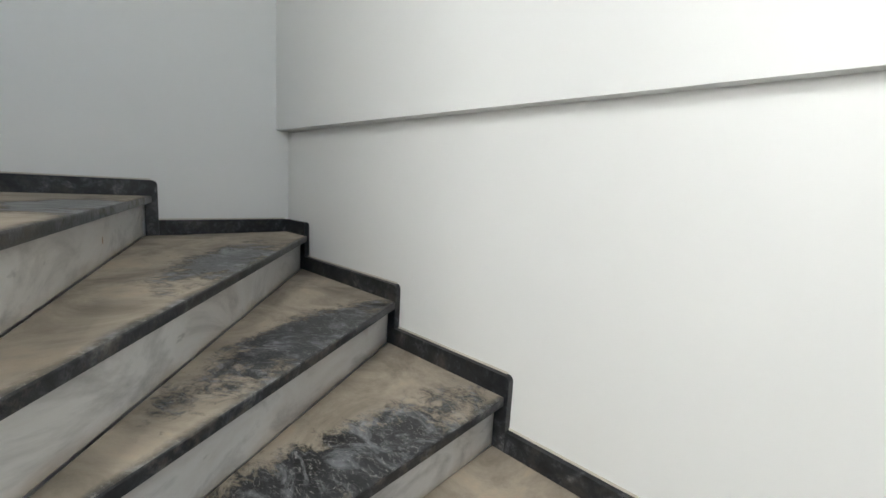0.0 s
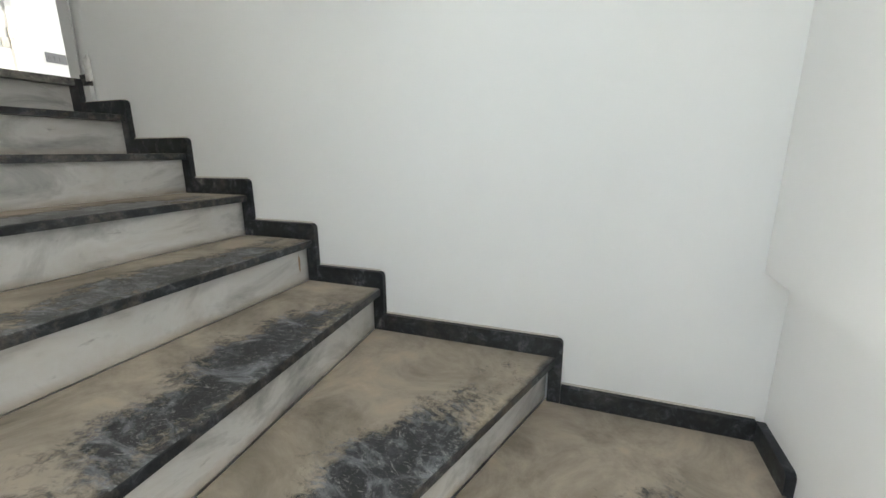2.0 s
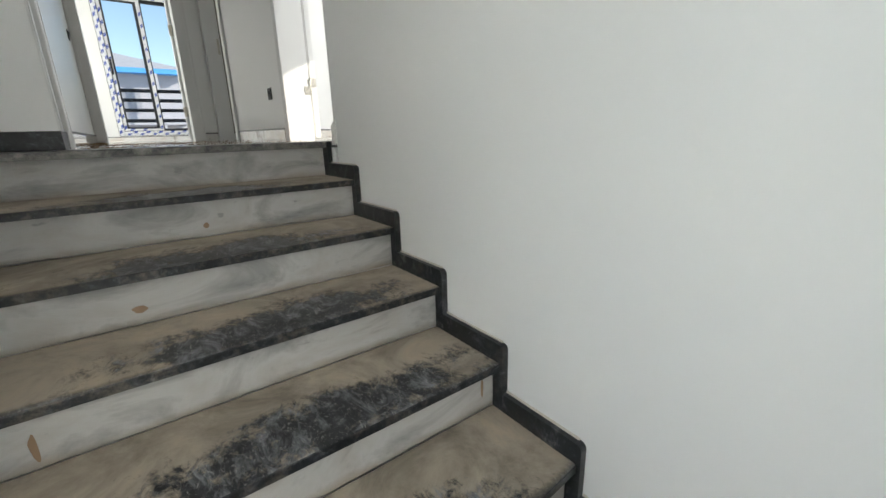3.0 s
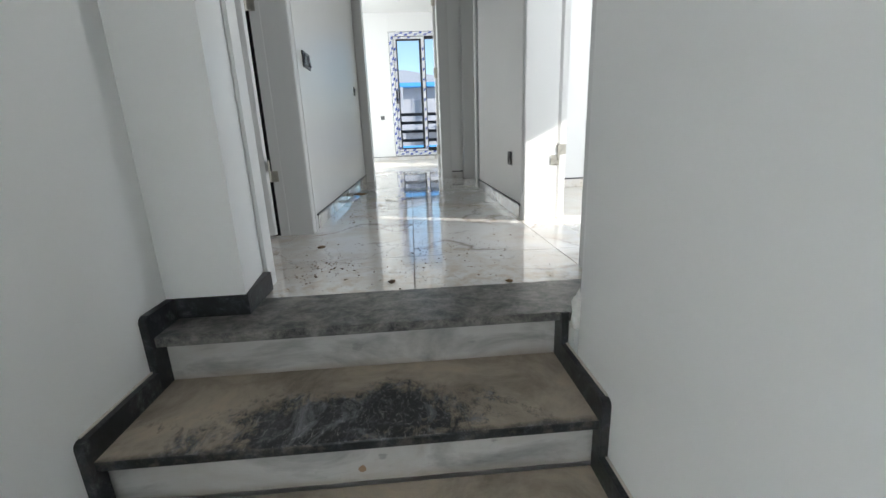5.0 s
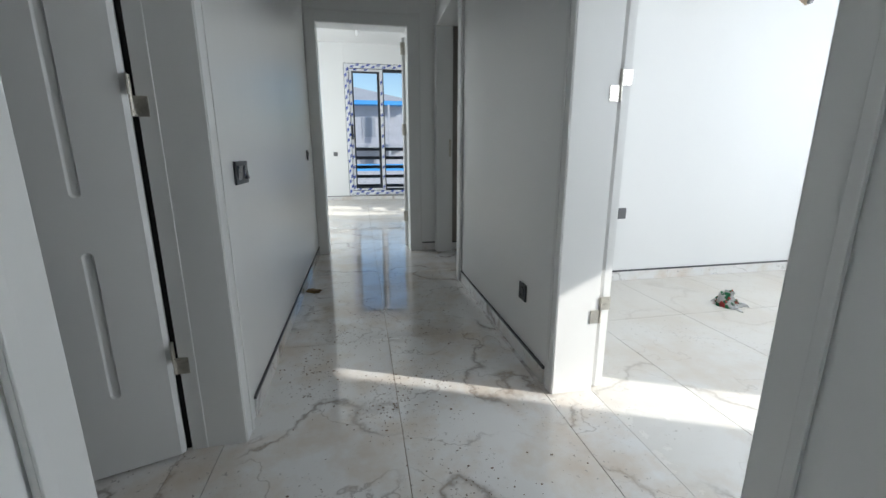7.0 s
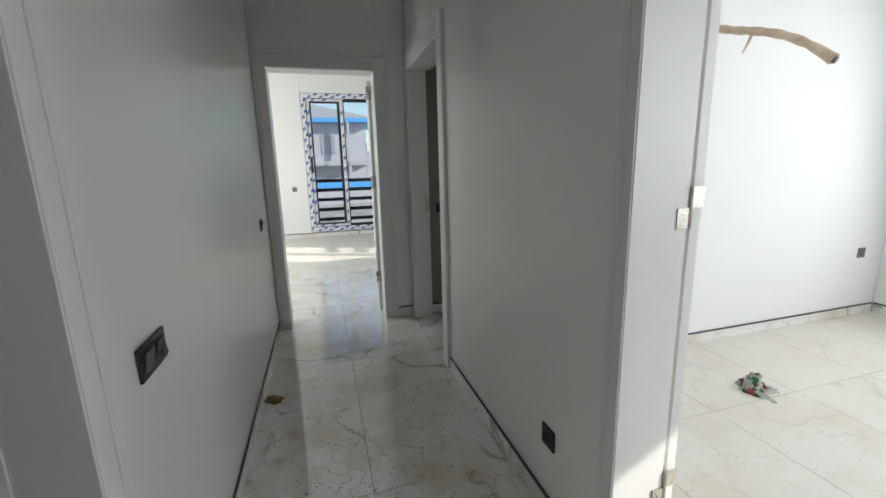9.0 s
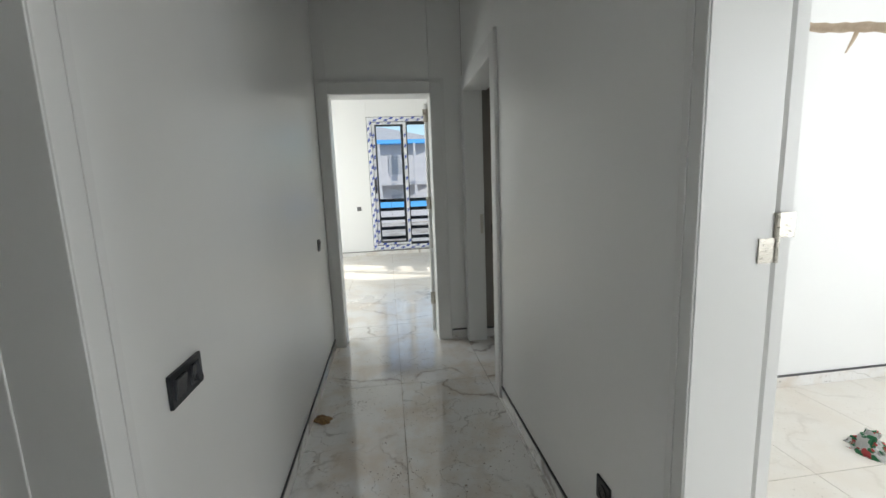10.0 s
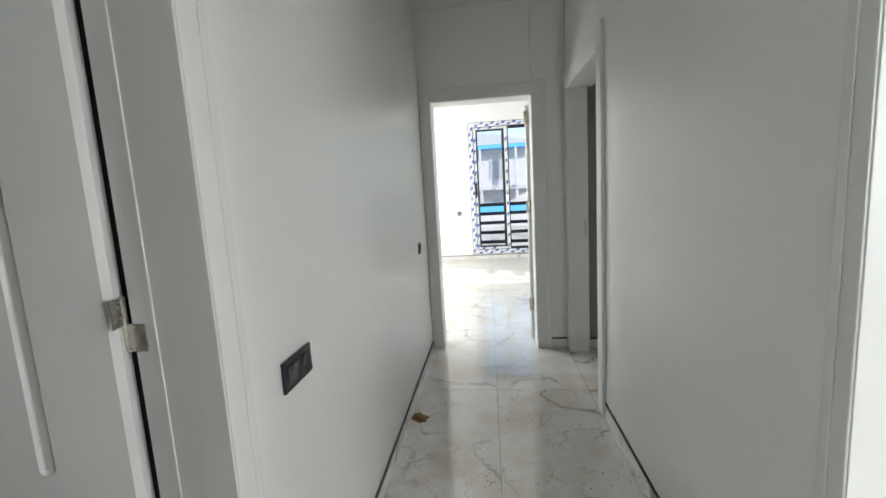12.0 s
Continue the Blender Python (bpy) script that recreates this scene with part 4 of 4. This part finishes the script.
# unseen window added in the far room's side wall; its rail bars shape the sun patches
sw = thing("window_2", "unseen side window with bars that shape the sun patches", "window", kind="structure")
for b4 in ((5.454, 1.0, 5.50, 2.5), (6.70, 1.0, 6.746, 2.5), (6.02, 1.0, 6.10, 2.5), (6.16, 1.0, 6.19, 2.5), (5.501, 1.0, 6.699, 1.04), (5.501, 2.46, 6.699, 2.5)):
    part("frame_bar", boxes((2.86, b4[0], b4[1], 2.92, b4[2], b4[3]), bevel=0.003), M_ALU, sw)
for z in (1.28, 1.50):
    part("slat", boxes((3.05, 6.20, z - 0.05, 3.08, 6.74, z + 0.05), (3.0, 6.22, z - 0.02, 3.05, 6.26, z + 0.02), bevel=0.003), M_ALU, sw)

# ---- bare bulb in the far room ----
bulb = thing("pendant_lamp", "bare lamp holder hanging on a short black cable", "lamp", (-0.06, 7.0, CEILF))
part("cable", tube(bmesh.new(), [(0, 0, 0.0), (0.004, 0, -0.12), (-0.003, 0.002, -0.27)], [0.004] * 3, 8), M_BLACK, bulb)
part("ceiling_cup", tube(bmesh.new(), [(0, 0, 0.0), (0, 0, -0.02), (0, 0, -0.03)], [0.035, 0.033, 0.01], 16), M_BLACK, bulb)
part("lamp_holder", tube(bmesh.new(), [(0, 0, -0.26), (0, 0, -0.27), (0, 0, -0.33), (0, 0, -0.335)], [0.008, 0.02, 0.022, 0.016], 14), M_BLACK, bulb, "", True)
part("bulb", tube(bmesh.new(), [(0, 0, -0.336), (0, 0, -0.36), (0, 0, -0.385), (0, 0, -0.41), (0, 0, -0.43), (0, 0, -0.437)], [0.014, 0.02, 0.029, 0.031, 0.02, 0.006], 14), M_DOOR, bulb, "unlit white bulb", True)

# ---- taped pipe end in the bedroom ----
def wrap_material():
    m, nt, b = material("beige_wrapping_tape", (0.46, 0.34, 0.22), 0.75)
    v = coords(nt)
    n = noise_of(nt, v, 14, 5, 0.6)
    nt.links.new(ramp(nt, n, [(0.3, (0.46, 0.35, 0.25)), (0.7, (0.66, 0.54, 0.41))]), b.inputs["Base Color"])
    bump(nt, b, noise_of(nt, v, 40, 4), 0.6, 0.004)
    return m


M_WRAP = wrap_material()
pipe = thing("taped_pipe", "beige taped pipe bundle drooping out of the bedroom wall", "pipe", (2.155, 3.06, 2.165))
pp, pr = [], []
for i in range(25):
    f = i / 24
    sag = 0.05 * math.sin(f * 3.1) - 0.03 * math.sin(f * 6.2)
    pp.append((0.235 * f + 0.012 * math.sin(9 * f), -0.66 * f, -0.365 * f + 0.8 * sag))
    pr.append(0.022 + 0.003 * math.sin(i * 2.1) + (0.006 if i in (23, 24) else 0))
part("wrapped_tube", tube(bmesh.new(), pp, pr, 12), M_WRAP, pipe, "", True)
part("pipe_end", tube(bmesh.new(), [pp[-1], (pp[-1][0] + 0.004, pp[-1][1] - 0.012, pp[-1][2] - 0.007)], [0.02, 0.016], 10), M_GREYP, pipe)
part("loose_tape", tube(bmesh.new(), [pp[12], (pp[12][0] - 0.01, pp[12][1] + 0.01, pp[12][2] - 0.05), (pp[12][0] - 0.035, pp[12][1] + 0.02, pp[12][2] - 0.11)], [0.012, 0.009, 0.004], 6), M_WRAP, pipe, "loose end of tape")

# ---- rag on the bedroom floor ----
def rag_material():
    m, nt, b = material("printed_cloth", (0.7, 0.7, 0.68), 0.85)
    v = coords(nt)
    g = ramp(nt, noise_of(nt, v, 22, 2), [(0.52, 0), (0.54, 1)])
    r = ramp(nt, noise_of(nt, coords(nt, scale=(1.3, 0.8, 1)), 24, 2), [(0.58, 0), (0.60, 1)])
    sep = nt.nodes.new("ShaderNodeSeparateXYZ")
    nt.links.new(v, sep.inputs[0])
    half = ramp(nt, math_of(nt, "ADD", math_of(nt, "MULTIPLY", sep.outputs[1], 2.0), 0.5), [(0.38, 0), (0.42, 1)])
    c = mixed(nt, math_of(nt, "MULTIPLY", g, half), (0.80, 0.80, 0.78), (0.05, 0.26, 0.12))
    nt.links.new(mixed(nt, math_of(nt, "MULTIPLY", r, half), c, (0.62, 0.10, 0.10)), b.inputs["Base Color"])
    bump(nt, b, noise_of(nt, v, 220, 2), 0.4, 0.001)
    return m


def rag():
    bm = bmesh.new()
    n = 28
    grid = []
    for i in range(n + 1):
        row = []
        for j in range(n + 1):
            u, w = i / n - 0.5, j / n - 0.5
            q = noise.noise(Vector((u * 4.2, w * 4.2, 3.1)))
            q2 = noise.noise(Vector((u * 9.0, w * 9.0, 7.7)))
            ridge = abs(math.sin(u * 9.0 + q * 2.5)) ** 2
            fall = max(0.0, 1 - (max(abs(u), abs(w)) * 2) ** 4)
            z = 0.006 + fall * (0.085 * ridge * (0.5 + 0.5 * math.sin(w * 7 + 1)) ** 1 + 0.02 * abs(q2))
            row.append(bm.verts.new((u * 0.16 + 0.04 * q + 0.02 * w, w * 0.17 + 0.04 * q2 - 0.03 * u * u * 4, z)))
        grid.append(row)
    for i in range(n):
        for j in range(n):
            bm.faces.new((grid[i][j], grid[i + 1][j], grid[i + 1][j + 1], grid[i][j + 1]))
    bmesh.ops.solidify(bm, geom=bm.faces[:], thickness=0.003)
    ob = part("rag", bm, rag_material(), None, "", True)
    lowest = min(v.co.z for v in ob.data.vertices)
    ob.matrix_basis = pose(2.245, 2.455, -lowest, 0, 0, 25)
    return tagged(ob, "crumpled white rag with red and green print on the floor", "rag")


rag()

# ---- scraps and dirt on the floor ----
def scrap_material(name, lo, hi):
    m, nt, b = material(name, lo, 0.85)
    nt.links.new(ramp(nt, noise_of(nt, coords(nt), 60, 4), [(0.35, lo), (0.65, hi)]), b.inputs["Base Color"])
    return m


M_SCRAP = scrap_material("brown_scrap", (0.16, 0.09, 0.035), (0.34, 0.21, 0.09))
M_MUD = scrap_material("dry_mud", (0.10, 0.065, 0.04), (0.22, 0.14, 0.08))
M_PLASTER = scrap_material("white_plaster", (0.66, 0.65, 0.62), (0.78, 0.77, 0.74))


def blob(name, at, rx, ry, rz, seed, mat, label, category, cut=0.25):
    bm = bmesh.new()
    bmesh.ops.create_icosphere(bm, subdivisions=3, radius=1.0)
    for v in bm.verts:
        n = 1 + 0.55 * noise.noise(v.co * 1.6 + Vector((seed, 0, 0))) + 0.25 * noise.noise(v.co * 4.5 + Vector((0, seed, 0)))
        v.co = Vector((v.co.x * rx * n, v.co.y * ry * n, max(v.co.z, -cut) * rz * n))
    ob = part(name, bm, mat, None, "", True)
    lowest = min(v.co.z for v in ob.data.vertices)
    ob.matrix_basis = pose(at[0], at[1], at[2] - lowest, 0, 0, seed * 40)
    return tagged(ob, label, category)


blob("cardboard_scrap", (-0.469, 3.25, 0), 0.042, 0.05, 0.008, 1.3, M_SCRAP, "torn brown cardboard scrap on the tiled floor", "scrap")
blob("mud_crumb", (-0.072, 0.795, 0), 0.013, 0.012, 0.006, 2.2, M_MUD, "round brown lump of dry mud on the tiles", "mud")
blob("mud_crumb", (-0.425, 1.335, 0), 0.014, 0.019, 0.006, 3.7, M_MUD, "dry mud crumb on the pale tiles", "mud")
blob("mud_crumb", (0.325, 0.735, 0), 0.011, 0.014, 0.004, 5.1, M_SCRAP, "rusty brown dirt spot beside the slab", "mud")
blob("plaster_lump", (0.421, 0.388, -0.014), 0.009, 0.016, 0.075, 6.4, M_PLASTER, "white plaster lump on the stair wall's corner", "plaster")

gb = bmesh.new()
rnd = random.Random(4)
heaps = [(rnd.uniform(-0.48, 0.25), rnd.uniform(0.8, 2.9), rnd.uniform(0.03, 0.16)) for _ in range(22)]
for i in range(1700):
    if i < 1350:
        hx, hy, hs = heaps[i % 22]
        x, y = rnd.gauss(hx, hs), rnd.gauss(hy, hs * 1.4)
    else:
        x, y = rnd.uniform(-0.5, 0.6), rnd.uniform(0.74, 4.2)
    if y < 0.72:
        continue
    if not (-0.51 < x < 0.60):
        continue
    s = rnd.choice((0.0008, 0.001, 0.0012, 0.0014, 0.0018, 0.0022, 0.0032))
    r = bmesh.ops.create_icosphere(gb, subdivisions=1, radius=s, matrix=Matrix.Translation((x, y, s * 0.45)) @ Matrix.Diagonal((rnd.uniform(0.7, 1.8), rnd.uniform(0.7, 1.5), 0.55, 1)))
tagged(part("grit", gb, M_MUD), "scattered grit and crumbs on the tiled floor", "grit", kind="stuff")

# ---- outside: ground, blue fence, house across ----
def ground_material():
    m, nt, b = material("rubble_ground", (0.4, 0.37, 0.33), 0.95)
    geo = nt.nodes.new("ShaderNodeNewGeometry")
    n = noise_of(nt, geo.outputs["Position"], 0.5, 8, 0.7)
    nt.links.new(ramp(nt, n, [(0.35, (0.30, 0.26, 0.22)), (0.5, (0.45, 0.42, 0.38)), (0.65, (0.55, 0.53, 0.50))]), b.inputs["Base Color"])
    return m


GZ = -3.0
structure("ground", boxes((-900, -900, GZ - 1.0, 900, 900, GZ)), ground_material(), "pale rubble-strewn building ground", "ground")
# The facade's bluish shade is put into this grey-lilac base colour.
M_FACADE = paint_material("shaded_house_render", (0.52, 0.52, 0.56), 0.8, (0.46, 0.46, 0.50), 0.2)
M_BLUE = material("bright_blue_paint", (0.10, 0.40, 0.85), 0.5)[0]


def roof_material():
    m, nt, b = material("grey_roof_tiles", (0.2, 0.2, 0.22), 0.8)
    v = coords(nt)
    w = node(nt, "TexWave", Scale=1.4, Distortion=1.0)
    w.bands_direction = "Z"
    nt.links.new(v, w.inputs["Vector"])
    nt.links.new(ramp(nt, w.outputs["Fac"], [(0.2, (0.34, 0.35, 0.38)), (0.8, (0.46, 0.47, 0.50))]), b.inputs["Base Color"])
    return m


house = thing("house", "pale two-storey house with grey hip roof and blue eaves", "house", (0, 62, GZ))
hx0, hx1, hd = -17.0, 6.6, 11.0
part("wall", boxes((hx0, 0, 0, hx1, hd, 10.4)), M_FACADE, house)
part("eaves", boxes((hx0 - 1.2, -1.4, 10.4, hx1 + 1.4, hd + 1.4, 10.95), bevel=0.03), M_BLUE, house, "bright blue eaves board")
bm = bmesh.new()
lo = [bm.verts.new(p) for p in ((hx0 - 1.2, -1.4, 10.95), (hx1 + 1.4, -1.4, 10.95), (hx1 + 1.4, hd + 1.4, 10.95), (hx0 - 1.2, hd + 1.4, 10.95))]
hi = [bm.verts.new(p) for p in ((hx0 + 6.5, hd / 2, 13.6), (hx1 - 7.0, hd / 2, 13.6))]
for q in ((lo[0], lo[1], hi[1], hi[0]), (lo[1], lo[2], hi[1]), (lo[2], lo[3], hi[0], hi[1]), (lo[3], lo[0], hi[0]), (lo[3], lo[2], lo[1], lo[0])):
    bm.faces.new(q)
part("roof", bm, roof_material(), house, "grey tiled hip roof")
for x in (-14, -8.5, -3.8, 0.4):
    wd = part("window", boxes((x, -0.06, 6.0, x + 2.0, 0.02, 8.9), bevel=0.02), M_FACADE, house, "house window with a pale frame")
    part("pane", boxes((x + 0.15, -0.075, 6.15, x + 1.85, -0.062, 8.75)), M_GLASSDARK, wd)
    wd = part("window", boxes((x, -0.06, 1.2, x + 2.0, 0.02, 3.4), bevel=0.02), M_FACADE, house, "house window with a pale frame")
    part("pane", boxes((x + 0.15, -0.075, 1.35, x + 1.85, -0.062, 3.25)), M_GLASSDARK, wd)
part("balcony", boxes((hx0, -1.6, 4.6, hx1, -0.002, 4.9), (hx0, -1.6, 4.9, hx1, -1.45, 5.2), bevel=0.02), M_FACADE, house, "long pale balcony parapet")
for x in (-16, -10.5, -5, -0.9, 4.1):
    part("column", boxes((x - 0.2, -1.55, 0, x + 0.2, -1.15, 4.598), (x - 0.15, -1.5, 5.2, x + 0.15, -1.2, 10.398), bevel=0.02), M_FACADE, house)
fence = thing("site_fence", "bright blue sheet-metal site fence before the house", "fence", (0, 52, GZ))
for i in range(24):
    x = -26 + i * 2.2
    part("fence_panel", boxes((x, 0, 1.785, x + 2.17, 0.06, 2.6), bevel=0.01), M_BLUE, fence)
    part("base_wall", boxes((x, -0.05, 0.0, x + 2.19, 0.11, 1.78), bevel=0.01), M_FACADE, fence, "pale low wall")
for i in range(0, 25, 2):
    part("fence_post", boxes((-26 + i * 2.2 - 0.06, 0.115, 0, -26 + i * 2.2 + 0.06, 0.2, 2.55)), M_ALU, fence)
def plain_house(at, w, d, h, label):
    hs = thing("house", label, "house", at)
    part("wall", boxes((0, 0, 0, w, d, h)), M_FACADE, hs)
    part("roof", boxes((-0.4, -0.4, h, w + 0.4, d + 0.4, h + 0.3), bevel=0.03), M_FACADE, hs, "flat pale roof slab")
    n = int(w // 3)
    for f in range(int(h // 3)):
        for q in range(n):
            x = (q + 0.5) * w / n - 0.6
            part("window", boxes((x, -0.05, 0.9 + f * 3, x + 1.2, 0.01, 2.3 + f * 3), bevel=0.02), M_GLASSDARK, hs)
    return hs


plain_house((7.5, 84, GZ), 16, 9, 7.0, "pale flat-roofed house beyond the fence")
plain_house((-34, 96, GZ), 14, 9, 6.4, "pale flat-roofed house far across the ground")
# The next two houses are unseen sun blockers, added for the south and east windows.
plain_house((-1.0, -12.6, GZ), 12, 9, 10.0, "unseen house added to keep sun off the south side")
plain_house((9.2, -1.55, GZ), 8, 3.6, 7.6, "unseen house added to keep sun out of the bedroom window")
for x, h in ((6.2, 7.5), (7.4, 6.2), (9.0, 8.0)):
    pole = part("utility_pole", tube(bmesh.new(), [(x, 58, GZ), (x, 58, GZ + h)], [0.11, 0.08], 8), M_FACADE)
    tagged(pole, "thin pale utility pole beyond the site fence", "pole")
    box_bm = boxes((x - 0.5, 57.95, GZ + h - 0.5, x + 0.5, 58.05, GZ + h - 0.4))
    part("crossarm", box_bm, M_FACADE, pole)

# ---- tiles of the floors, last ----
tiled_floor("floor_corridor", -0.73, 0.815, 0.710, 4.57, "polished marble-look tiles, dusty with building dirt")
tiled_floor("floor_bedroom", 0.816, 4.4, -0.6, 3.06, "marble-look tiles under cream dust with tan stains", M_TILECREAM)
tiled_floor("floor_far_room", -2.6, 2.8, 4.571, YF, "pale marble-look tiles under cream dust in the far room", M_TILEDUST)
structure("floor_side_room", boxes((-2.8, 0.58, -0.1, -0.731, YD - 0.002, 0.0)), M_TILE, "pale tile floor of the side room", "floor")
structure("floor_bathroom", boxes((0.816, 3.422, -0.1, 2.2, YD - 0.002, 0.0)), M_TILE, "pale tile floor of the bathroom", "floor")
